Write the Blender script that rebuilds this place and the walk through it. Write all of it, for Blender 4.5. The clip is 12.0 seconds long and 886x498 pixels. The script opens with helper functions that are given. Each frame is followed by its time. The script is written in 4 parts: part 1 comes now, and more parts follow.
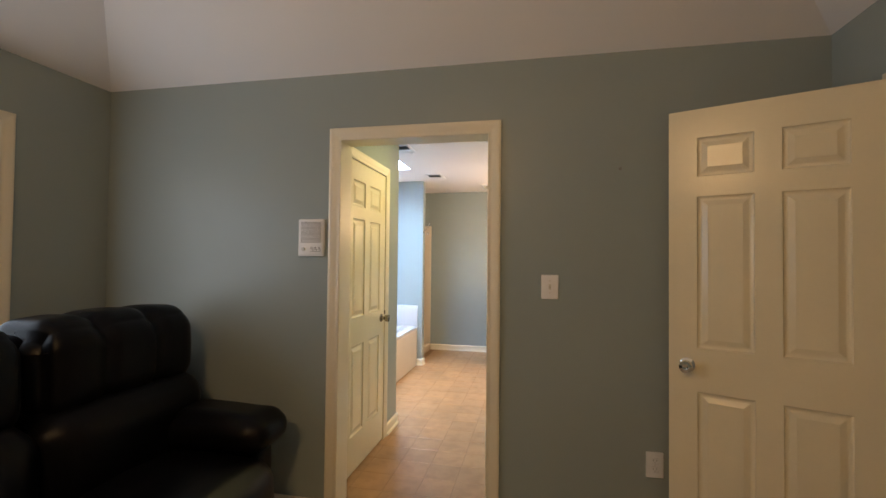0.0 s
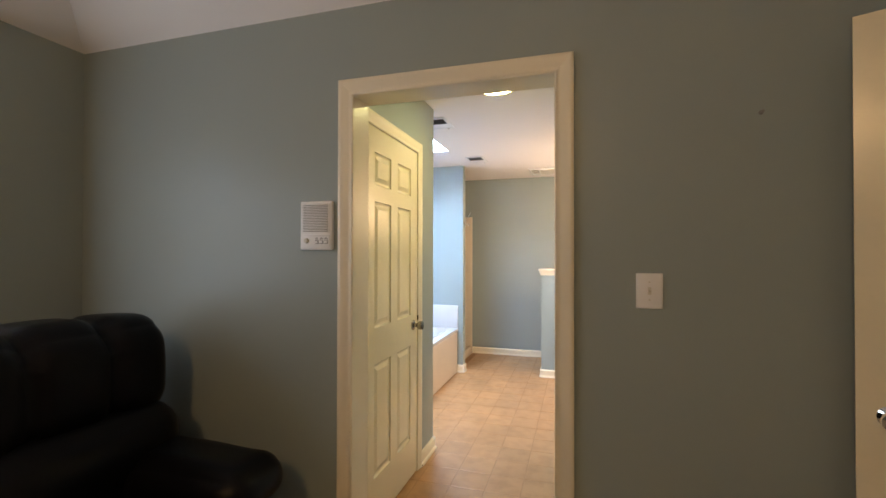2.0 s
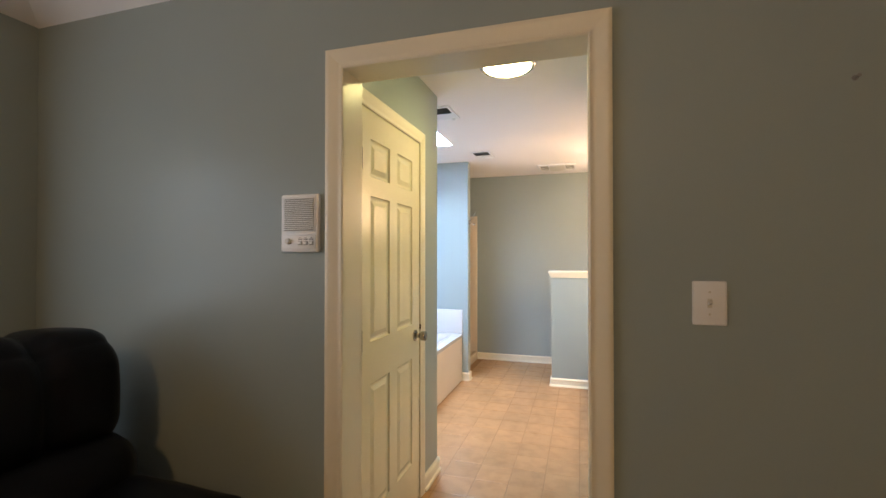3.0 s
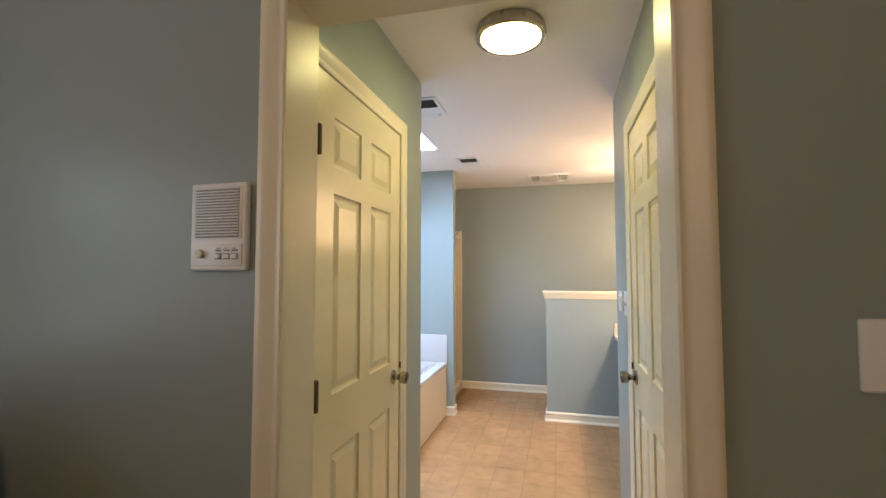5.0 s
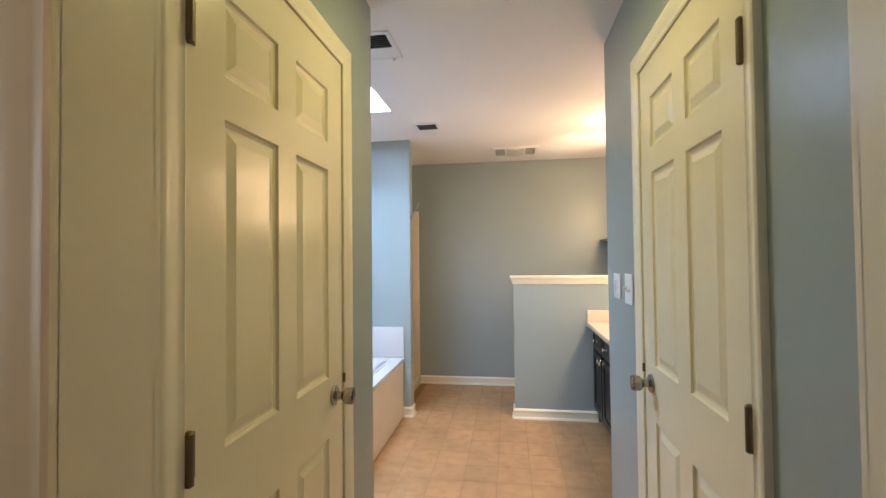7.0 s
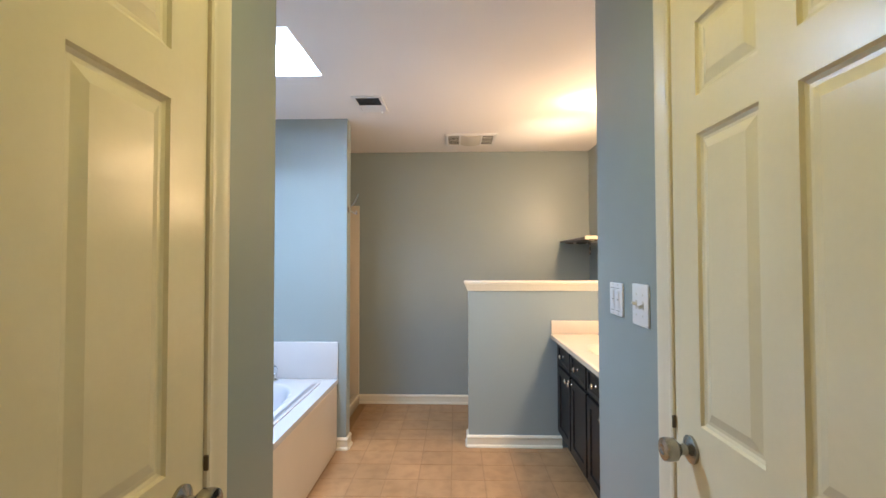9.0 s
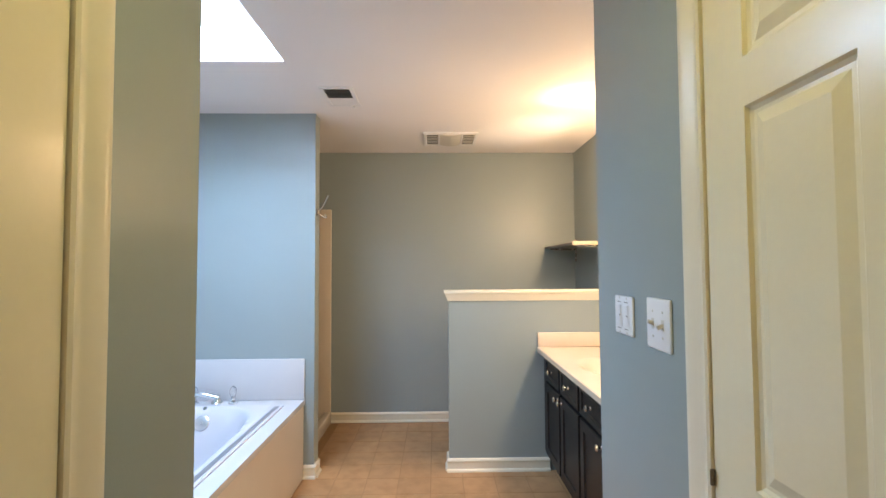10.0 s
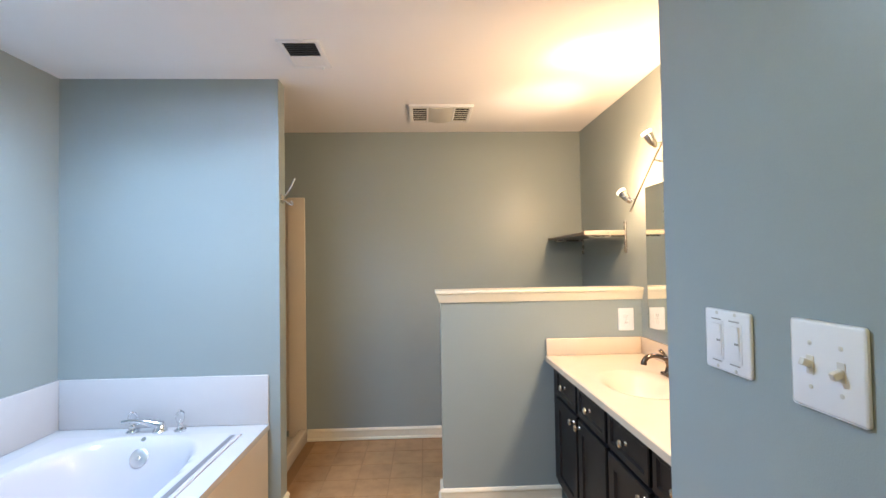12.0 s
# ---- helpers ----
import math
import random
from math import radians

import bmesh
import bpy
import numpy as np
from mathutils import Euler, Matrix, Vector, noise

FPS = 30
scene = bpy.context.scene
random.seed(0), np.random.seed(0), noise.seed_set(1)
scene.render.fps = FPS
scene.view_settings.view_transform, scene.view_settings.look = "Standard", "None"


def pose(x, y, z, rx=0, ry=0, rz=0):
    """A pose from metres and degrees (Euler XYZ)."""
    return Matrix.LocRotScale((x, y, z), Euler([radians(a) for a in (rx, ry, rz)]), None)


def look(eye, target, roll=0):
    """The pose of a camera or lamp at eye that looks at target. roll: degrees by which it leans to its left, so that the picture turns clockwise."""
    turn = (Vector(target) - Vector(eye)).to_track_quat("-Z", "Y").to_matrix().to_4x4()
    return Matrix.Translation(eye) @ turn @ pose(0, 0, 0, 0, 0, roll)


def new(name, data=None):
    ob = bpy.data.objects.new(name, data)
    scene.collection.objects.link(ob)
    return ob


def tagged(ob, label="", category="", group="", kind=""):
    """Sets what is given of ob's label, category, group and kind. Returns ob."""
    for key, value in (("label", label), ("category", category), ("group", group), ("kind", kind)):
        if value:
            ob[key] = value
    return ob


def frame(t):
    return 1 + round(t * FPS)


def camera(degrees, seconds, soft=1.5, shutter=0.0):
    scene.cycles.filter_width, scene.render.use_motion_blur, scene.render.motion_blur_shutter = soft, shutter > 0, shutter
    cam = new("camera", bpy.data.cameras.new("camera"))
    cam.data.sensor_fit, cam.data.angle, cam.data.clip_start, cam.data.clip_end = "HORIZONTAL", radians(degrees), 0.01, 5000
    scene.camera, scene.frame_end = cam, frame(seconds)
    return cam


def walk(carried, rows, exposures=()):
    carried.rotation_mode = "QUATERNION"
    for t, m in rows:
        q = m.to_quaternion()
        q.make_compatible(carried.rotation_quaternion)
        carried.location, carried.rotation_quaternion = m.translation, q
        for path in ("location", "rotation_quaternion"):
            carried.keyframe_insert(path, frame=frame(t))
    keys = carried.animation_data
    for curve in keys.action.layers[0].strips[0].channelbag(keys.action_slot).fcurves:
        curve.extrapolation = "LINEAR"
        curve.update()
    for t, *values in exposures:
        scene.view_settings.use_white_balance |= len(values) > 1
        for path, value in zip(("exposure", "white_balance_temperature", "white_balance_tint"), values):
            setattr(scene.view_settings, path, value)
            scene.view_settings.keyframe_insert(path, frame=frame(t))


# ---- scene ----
cam = camera(89.5, 12.0)
PATH = [
    (0, (-0.097, 0.147, 1.391), (-0.504, 2.105, 1.436), 0.6),
    (0.5, (-0.112, 0.342, 1.401), (-0.562, 2.291, 1.433), 0.3),
    (1, (-0.138, 0.499, 1.397), (-0.646, 2.433, 1.426), 0.1),
    (1.5, (-0.193, 0.642, 1.39), (-0.748, 2.564, 1.413), 0.2),
    (2, (-0.256, 0.767, 1.384), (-0.837, 2.68, 1.405), 0.1),
    (2.5, (-0.309, 0.915, 1.385), (-0.899, 2.826, 1.399), 0.0),
    (3, (-0.359, 1.044, 1.392), (-0.949, 2.955, 1.415), -0.0),
    (5, (-0.543, 1.526, 1.395), (-1.041, 3.461, 1.498), 0.0),
    (5.5, (-0.578, 1.665, 1.39), (-1.058, 3.604, 1.485), -0.2),
    (6, (-0.633, 1.798, 1.387), (-1.068, 3.749, 1.463), -0.4),
    (6.5, (-0.673, 1.899, 1.377), (-1.041, 3.864, 1.439), -0.4),
    (7, (-0.689, 2.023, 1.369), (-0.984, 4.0, 1.412), -0.6),
    (9, (-0.755, 2.591, 1.37), (-0.811, 4.589, 1.42), -0.1),
    (9.5, (-0.747, 2.718, 1.377), (-0.746, 4.717, 1.445), -0.3),
    (10, (-0.748, 2.849, 1.379), (-0.714, 4.847, 1.457), -0.3),
    (10.5, (-0.769, 2.966, 1.383), (-0.706, 4.963, 1.466), -0.3),
    (11, (-0.778, 3.083, 1.398), (-0.702, 5.08, 1.477), -0.5),
    (11.5, (-0.752, 3.222, 1.397), (-0.673, 5.219, 1.459), -0.8),
    (12, (-0.747, 3.335, 1.39), (-0.665, 5.333, 1.439), -0.9),
]
EXPOSURES = [(0, 0.49), (3, 0.43), (5, 0.21), (6, 0.12), (7, 0.04), (9.5, -0.02), (11, 0.0), (12, 0.05)]
walk(cam, [(t, look(eye, target, roll)) for t, eye, target, roll in PATH], EXPOSURES)

# world, daylight and lamps
world = bpy.data.worlds.new("sky")
scene.world = world
world.use_nodes = True
wn = world.node_tree
sky = wn.nodes.new("ShaderNodeTexSky")
sky.sky_type, sky.sun_disc = "NISHITA", False
sky.sun_elevation, sky.sun_rotation = radians(34), radians(-8)
wn.links.new(sky.outputs[0], wn.nodes["Background"].inputs[0])
wn.nodes["Background"].inputs[1].default_value = 0.12


def lamp(name, kind, m, power, colour, **more):
    data = bpy.data.lights.new(name, kind)
    data.energy, data.color = power, colour
    for k, v in more.items():
        if k == "size":
            data.shape, data.size, data.size_y = "RECTANGLE", v[0], v[1]
        elif k == "spread":
            data.spread = radians(v)
        elif k == "radius":
            data.shadow_soft_size = v
        elif k == "cone":
            data.spot_size, data.spot_blend = radians(v), 0.9
    ob = new(name, data)
    ob.matrix_world = m
    return ob


sun = lamp("sun", "SUN", look((0, 0, 0), (0.10, -0.75, -0.52)), 3.0, (1.0, 0.95, 0.88))
sun.data.angle = radians(0.5)
lamp("skylight_daylight", "AREA", look((-1.814, 4.81, 2.60), (-1.814, 4.81, 0)), 84, (0.47, 0.68, 1.0), size=(0.5, 0.44))
lamp("window_daylight", "AREA", look((-2.71, 0.99, 1.45), (0, 1.1, 1.95)), 8.8, (0.78, 0.87, 1.0), size=(1.55, 1.08))


SPOT_POWER, BULB_POWER = 21, 30


# ---- materials ----
def mat(name, colour, rough=0.5, metal=0.0, vary=0.08, scale=3.0, grain=0.0, grain_scale=200.0, bump=0.0, bump_scale=250.0, coat=0.0, spec=0.5, pieces=0.0, stain=None):
    """Paint, stone, leather or metal with two scales of variation and fine relief."""
    m = bpy.data.materials.new(name)
    m.use_nodes = True
    nt = m.node_tree
    n, link = nt.nodes, nt.links.new
    b = n["Principled BSDF"]
    b.inputs["Roughness"].default_value = rough
    b.inputs["Metallic"].default_value = metal
    b.inputs["Coat Weight"].default_value = coat
    b.inputs["Specular IOR Level"].default_value = spec
    geo = n.new("ShaderNodeNewGeometry")
    big = n.new("ShaderNodeTexNoise")
    big.inputs["Scale"].default_value, big.inputs["Detail"].default_value = scale, 5
    link(geo.outputs["Position"], big.inputs["Vector"])
    fine = n.new("ShaderNodeTexNoise")
    fine.inputs["Scale"].default_value, fine.inputs["Detail"].default_value = grain_scale, 3
    link(geo.outputs["Position"], fine.inputs["Vector"])
    add = n.new("ShaderNodeMath")
    add.operation = "MULTIPLY_ADD"
    link(big.outputs["Fac"], add.inputs[0])
    add.inputs[1].default_value, add.inputs[2].default_value = 2 * vary, 1 - vary
    add2 = n.new("ShaderNodeMath")
    add2.operation = "MULTIPLY_ADD"
    link(fine.outputs["Fac"], add2.inputs[0])
    add2.inputs[1].default_value = 2 * grain
    shift = n.new("ShaderNodeMath")
    shift.operation = "SUBTRACT"
    link(add.outputs[0], shift.inputs[0])
    shift.inputs[1].default_value = grain
    link(shift.outputs[0], add2.inputs[2])
    value = add2.outputs[0]
    if pieces:
        info = n.new("ShaderNodeObjectInfo")
        pm = n.new("ShaderNodeMath")
        pm.operation = "MULTIPLY_ADD"
        link(info.outputs["Random"], pm.inputs[0])
        pm.inputs[1].default_value, pm.inputs[2].default_value = 2 * pieces, 1 - pieces
        mm = n.new("ShaderNodeMath")
        mm.operation = "MULTIPLY"
        link(value, mm.inputs[0])
        link(pm.outputs[0], mm.inputs[1])
        value = mm.outputs[0]
    mul = n.new("ShaderNodeVectorMath")
    mul.operation = "SCALE"
    if stain:
        mixer = n.new("ShaderNodeMix")
        mixer.data_type = "RGBA"
        patch = n.new("ShaderNodeTexNoise")
        patch.inputs["Scale"].default_value, patch.inputs["Detail"].default_value = scale * 4, 6
        link(geo.outputs["Position"], patch.inputs["Vector"])
        ramp = n.new("ShaderNodeMapRange")
        ramp.inputs[1].default_value, ramp.inputs[2].default_value = 0.42, 0.68
        link(patch.outputs["Fac"], ramp.inputs[0])
        link(ramp.outputs[0], mixer.inputs[0])
        mixer.inputs[6].default_value, mixer.inputs[7].default_value = (*colour, 1), (*stain, 1)
        link(mixer.outputs[2], mul.inputs[0])
    else:
        mul.inputs[0].default_value = colour
    link(value, mul.inputs["Scale"])
    link(mul.outputs[0], b.inputs["Base Color"])
    rr = n.new("ShaderNodeMath")
    rr.operation = "MULTIPLY_ADD"
    link(big.outputs["Fac"], rr.inputs[0])
    rr.inputs[1].default_value, rr.inputs[2].default_value = 0.16 * rough, 0.92 * rough
    link(rr.outputs[0], b.inputs["Roughness"])
    if bump:
        rel = n.new("ShaderNodeTexNoise")
        rel.inputs["Scale"].default_value, rel.inputs["Detail"].default_value = bump_scale, 2
        link(geo.outputs["Position"], rel.inputs["Vector"])
        bp = n.new("ShaderNodeBump")
        bp.inputs["Strength"].default_value, bp.inputs["Distance"].default_value = bump, 0.002
        link(rel.outputs["Fac"], bp.inputs["Height"])
        link(bp.outputs[0], b.inputs["Normal"])
    return m


def glow(name, colour, strength):
    m = bpy.data.materials.new(name)
    m.use_nodes = True
    b = m.node_tree.nodes["Principled BSDF"]
    b.inputs["Base Color"].default_value = (0.9, 0.9, 0.88, 1)
    b.inputs["Emission Color"].default_value = (*colour, 1)
    b.inputs["Emission Strength"].default_value = strength
    return m


def glass(name, rough=0.0, tint=(1, 1, 1)):
    m = bpy.data.materials.new(name)
    m.use_nodes = True
    b = m.node_tree.nodes["Principled BSDF"]
    b.inputs["Base Color"].default_value = (*tint, 1)
    b.inputs["Transmission Weight"].default_value = 1
    b.inputs["Roughness"].default_value = rough
    b.inputs["IOR"].default_value = 1.45
    return m


WALL = mat("sage_wall_paint", (0.301, 0.346, 0.339), 0.31, vary=0.04, scale=1.7, grain=0.02, bump=0.12, bump_scale=330, spec=0.24)
CEILING = mat("white_ceiling_paint", (0.86, 0.83, 0.82), 0.85, vary=0.03, scale=1.2, bump=0.25, bump_scale=160)
TRIM = mat("cream_trim_paint", (0.77, 0.70, 0.555), 0.33, vary=0.04, scale=5, grain=0.02, grain_scale=60, bump=0.03, bump_scale=90)
DOORPAINT = mat("cream_door_paint", (0.77, 0.69, 0.50), 0.25, vary=0.04, scale=4, grain=0.02, grain_scale=80, bump=0.06, bump_scale=120)
WHITE = mat("white_plastic", (0.80, 0.795, 0.80), 0.35, vary=0.02, scale=12)
ALMOND = mat("almond_plastic", (0.65, 0.625, 0.565), 0.4, vary=0.03, scale=20)
GREY = mat("grey_print", (0.22, 0.22, 0.22), 0.5, vary=0.05, scale=40)
SPEAKER = mat("grey_speaker_cloth", (0.33, 0.32, 0.30), 0.8, vary=0.06, scale=60)
# near-black: painted shade behind vent and fan grilles, also dark screw heads
DARK = mat("recess_shade_and_screw_black", (0.02, 0.02, 0.02), 0.7, vary=0.1, scale=30)
KNOB = mat("dark_satin_nickel", (0.36, 0.335, 0.30), 0.22, 1.0, vary=0.08, scale=40)
NICKEL = mat("satin_nickel", (0.46, 0.43, 0.39), 0.27, 1.0, vary=0.06, scale=30)
CHROME = mat("chrome", (0.78, 0.79, 0.80), 0.07, 1.0, vary=0.03, scale=30)
BRONZE = mat("aged_hinge_metal", (0.16, 0.12, 0.08), 0.42, 0.9, vary=0.15, scale=60)
FAUCET = mat("dark_bronze", (0.17, 0.12, 0.09), 0.18, 1.0, vary=0.08, scale=40)
ACRYLIC = mat("white_tub_acrylic", (0.60, 0.585, 0.615), 0.16, vary=0.02, scale=4, coat=0.3)
SPLASH = mat("white_cultured_marble", (0.57, 0.565, 0.575), 0.2, vary=0.04, scale=7, coat=0.3)
APRON = mat("cream_tub_apron", (0.60, 0.53, 0.45), 0.35, vary=0.05, scale=5, bump=0.03)
COUNTER = mat("cream_cultured_marble", (0.70, 0.575, 0.435), 0.18, vary=0.05, scale=9, grain=0.02, coat=0.4)
ESPRESSO = mat("espresso_cabinet", (0.0085, 0.008, 0.0095), 0.40, vary=0.25, scale=8, grain=0.1, grain_scale=90, bump=0.05, bump_scale=70, spec=0.3)
LEATHER = mat("black_leather", (0.0030, 0.0028, 0.0040), 0.36, vary=0.3, scale=9, grain=0.15, grain_scale=150, bump=0.30, bump_scale=190, spec=0.15)
TILE = mat("beige_floor_tile", (0.42, 0.236, 0.108), 0.34, vary=0.30, scale=3.0, grain=0.05, grain_scale=55, bump=0.10, bump_scale=45, pieces=0.07, stain=(0.33, 0.175, 0.074))
GROUT = mat("tan_grout", (0.31, 0.172, 0.082), 0.6, vary=0.2, scale=14, grain=0.1, bump=0.3)
CARPET = mat("beige_carpet", (0.46, 0.385, 0.30), 0.95, vary=0.12, scale=5, grain=0.25, grain_scale=400, bump=0.9, bump_scale=500)
STALL = mat("almond_shower_acrylic", (0.66, 0.57, 0.45), 0.25, vary=0.03, scale=5, coat=0.2)
WOODEDGE = mat("pale_shelf_edge", (0.36, 0.31, 0.25), 0.4, vary=0.15, scale=12, grain=0.08, grain_scale=70)
SHELFWOOD = mat("grey_brown_shelf", (0.16, 0.14, 0.12), 0.4, vary=0.15, scale=10, grain=0.1, grain_scale=80)
GROUNDMAT = mat("lawn", (0.06, 0.09, 0.03), 0.95, vary=0.3, scale=0.8, grain=0.2, grain_scale=30)
MIRROR = mat("mirror_silver", (0.88, 0.90, 0.89), 0.01, 1.0, vary=0.0, scale=2)
PANE = glass("window_glass")
CLEAR = glass("clear_acrylic_knob", 0.05, (0.95, 0.97, 1.0))
DOMEGLOW = glow("lit_frosted_dome", (1.0, 0.88, 0.37), 33.0)
BEDGLOW = glow("lit_frosted_bedroom_dome", (1.0, 0.60, 0.26), 70.0)
SATIN = mat("satin_chrome", (0.82, 0.83, 0.85), 0.30, 1.0, vary=0.03, scale=30)
SEAMSHADE = mat("grey_seam_shade", (0.20, 0.20, 0.21), 0.4, vary=0.06, scale=20)
SPOTGLOW = glow("lit_frosted_spot", (1.0, 0.86, 0.66), 1.3)


# ---- mesh tools ----
def box(bm, x0, x1, y0, y1, z0, z1):
    v = [bm.verts.new((x, y, z)) for z in (z0, z1) for x, y in ((x0, y0), (x1, y0), (x1, y1), (x0, y1))]
    faces = [(3, 2, 1, 0), (4, 5, 6, 7), (0, 1, 5, 4), (1, 2, 6, 5), (2, 3, 7, 6), (3, 0, 4, 7)]
    return [bm.faces.new([v[i] for i in f]) for f in faces]


def rbox(bm, x0, x1, y0, y1, z0, z1, r=0.003, seg=2):
    """A box with rounded edges."""
    t = bmesh.new()
    box(t, x0, x1, y0, y1, z0, z1)
    bmesh.ops.bevel(t, geom=t.edges[:], offset=r, segments=seg, profile=0.5, affect="EDGES")
    join(bm, t)


def join(bm, other, m=None):
    if m is not None:
        bmesh.ops.transform(other, matrix=m, verts=other.verts[:])
    me = bpy.data.meshes.new("tmp")
    other.to_mesh(me)
    other.free()
    bm.from_mesh(me)
    bpy.data.meshes.remove(me)


def lathe(bm, profile, m=None, steps=20, caps=True):
    """Turns (radius, height) pairs round the z axis."""
    t = bmesh.new()
    rings = [[t.verts.new((r * math.cos(a), r * math.sin(a), z)) for a in [2 * math.pi * i / steps for i in range(steps)]] for r, z in profile]
    for a, b in zip(rings, rings[1:]):
        for i in range(steps):
            t.faces.new((a[i], a[(i + 1) % steps], b[(i + 1) % steps], b[i]))
    if caps:
        t.faces.new(rings[0][::-1])
        t.faces.new(rings[-1])
    bmesh.ops.recalc_face_normals(t, faces=t.faces[:])
    join(bm, t, m)


def tube(bm, points, radius, steps=10):
    """A round bar along points, with a radius or one for each point."""
    pts = [Vector(p) for p in points]
    rad = radius if isinstance(radius, (list, tuple)) else [radius] * len(pts)
    rings = []
    side = None
    for i, p in enumerate(pts):
        d = (pts[min(i + 1, len(pts) - 1)] - pts[max(i - 1, 0)]).normalized()
        if side is None:
            side = d.cross(Vector((0, 0, 1)) if abs(d.z) < 0.9 else Vector((1, 0, 0))).normalized()
        side = (side - d * side.dot(d)).normalized()
        up = d.cross(side)
        rings.append([bm.verts.new(p + (side * math.cos(a) + up * math.sin(a)) * rad[i]) for a in [2 * math.pi * k / steps for k in range(steps)]])
    for a, b in zip(rings, rings[1:]):
        for k in range(steps):
            bm.faces.new((a[k], a[(k + 1) % steps], b[(k + 1) % steps], b[k]))
    bm.faces.new(rings[0][::-1])
    bm.faces.new(rings[-1])


def arc_points(f, n):
    return [f(i / (n - 1)) for i in range(n)]


def finish(ob, smooth):
    if smooth:
        for p in ob.data.polygons:
            p.use_smooth = True
        ob.data.set_sharp_from_angle(angle=radians(38))


def part(name, bm, material, parent=None, label="", smooth=True, m=None):
    """Links a bmesh as one mesh object, under a thing or part where one is given."""
    bmesh.ops.recalc_face_normals(bm, faces=bm.faces[:])
    me = bpy.data.meshes.new(name)
    bm.to_mesh(me)
    bm.free()
    me.materials.append(material)
    ob = new(name, me)
    finish(ob, smooth)
    if material is LEATHER:
        me.set_sharp_from_angle(angle=radians(110))
    if parent is not None:
        ob.parent = parent
    if m is not None:
        ob.matrix_basis = m
    if label:
        tagged(ob, label)
    return ob


def thing(name, m, label, category, group="", kind=""):
    ob = new(name)
    ob.empty_display_size = 0.1
    ob.matrix_world = m
    return tagged(ob, label, category, group, kind)


def structure(name, bm, material, label, category, smooth=False):
    return tagged(part(name, bm, material, None, "", smooth), label, category, "", "structure")


# ---- large structure ----
CEIL = 2.416
BACK, FIN, PONY = 6.895, 5.845, 5.917
XL, XR, XA, XV = -1.25, -0.215, -2.735, 0.523   # passage left and right, tub alcove, vanity wall
YL, YR = 3.80, 4.303                           # ends of the passage walls
BL, BR, BW, BS = -2.672, 1.18, 2.41, -2.60     # bedroom left, right, far and rear walls
OX0, OX1, HEAD = -1.136, -0.338, 2.03          # doorway between bedroom and bathroom
LD0, LD1 = 2.718, 3.458                        # left door opening
RD0, RD1 = 2.980, 3.708                        # right door opening
SK = (-2.12, -1.508, 4.546, 5.075)               # skylight

b = bmesh.new()
box(b, BL - 0.12, OX0 - 0.012, BW, BW + 0.12, 0, 2.62)
box(b, OX1 + 0.012, BR + 0.12, BW, BW + 0.12, 0, 2.62)
box(b, OX0 - 0.012, OX1 + 0.012, BW, BW + 0.12, HEAD + 0.012, 2.62)
structure("wall_partition", b, WALL, "sage grey painted wall with a doorway to the bathroom", "wall")

b = bmesh.new()
box(b, XL - 0.12, XL, BW + 0.12, LD0 - 0.012, 0, CEIL)
box(b, XL - 0.12, XL, LD1 + 0.012, YL, 0, CEIL)
box(b, XL - 0.12, XL, LD0 - 0.012, LD1 + 0.012, HEAD + 0.012, CEIL)
box(b, XA, XL - 0.12, YL - 0.12, YL, 0, CEIL)
structure("wall_passage_west", b, WALL, "sage grey painted passage wall round a closet door", "wall")

b = bmesh.new()
box(b, XR, XR + 0.12, BW + 0.12, RD0 - 0.012, 0, CEIL)
box(b, XR, XR + 0.12, RD1 + 0.012, YR, 0, CEIL)
box(b, XR, XR + 0.12, RD0 - 0.012, RD1 + 0.012, HEAD + 0.012, CEIL)
box(b, XR + 0.12, XV, YR - 0.12, YR, 0, CEIL)
structure("wall_passage_east", b, WALL, "sage grey painted passage wall with light switches", "wall")

b = bmesh.new()
box(b, XA - 0.12, XA, BW + 0.12, BACK + 0.12, 0, CEIL)
structure("wall_west", b, WALL, "sage blue painted wall beside the bathtub", "wall")
b = bmesh.new()
box(b, XA, -1.552, FIN, FIN + 0.108, 0, CEIL)
structure("wall_fin", b, WALL, "sage blue painted wall between bathtub and shower", "wall")
b = bmesh.new()
box(b, XA, XV, BACK, BACK + 0.12, 0, CEIL)
structure("wall_north", b, WALL, "sage grey painted end wall of the bathroom", "wall")
b = bmesh.new()
box(b, XV, XV + 0.12, BW + 0.12, BACK + 0.12, 0, CEIL)
structure("wall_east", b, WALL, "sage grey painted wall behind the vanity", "wall")
b = bmesh.new()
box(b, -0.660, XV, PONY, PONY + 0.115, 0, 1.155)
structure("wall_half_height", b, WALL, "half-height sage painted wall at the end of the vanity", "wall")

b = bmesh.new()
X0, X1, Y0, Y1 = XA - 0.12, XV + 0.12, BW + 0.12, BACK + 0.12
box(b, X0, SK[0], Y0, Y1, CEIL, CEIL + 0.1)
box(b, SK[1], X1, Y0, Y1, CEIL, CEIL + 0.1)
box(b, SK[0], SK[1], Y0, SK[2], CEIL, CEIL + 0.1)
box(b, SK[0], SK[1], SK[3], Y1, CEIL, CEIL + 0.1)
H2 = 2.95
box(b, SK[0] - 0.04, SK[0], SK[2] - 0.04, SK[3] + 0.04, CEIL + 0.1, H2)
box(b, SK[1], SK[1] + 0.04, SK[2] - 0.04, SK[3] + 0.04, CEIL + 0.1, H2)
box(b, SK[0], SK[1], SK[2] - 0.04, SK[2], CEIL + 0.1, H2)
box(b, SK[0], SK[1], SK[3], SK[3] + 0.04, CEIL + 0.1, H2)
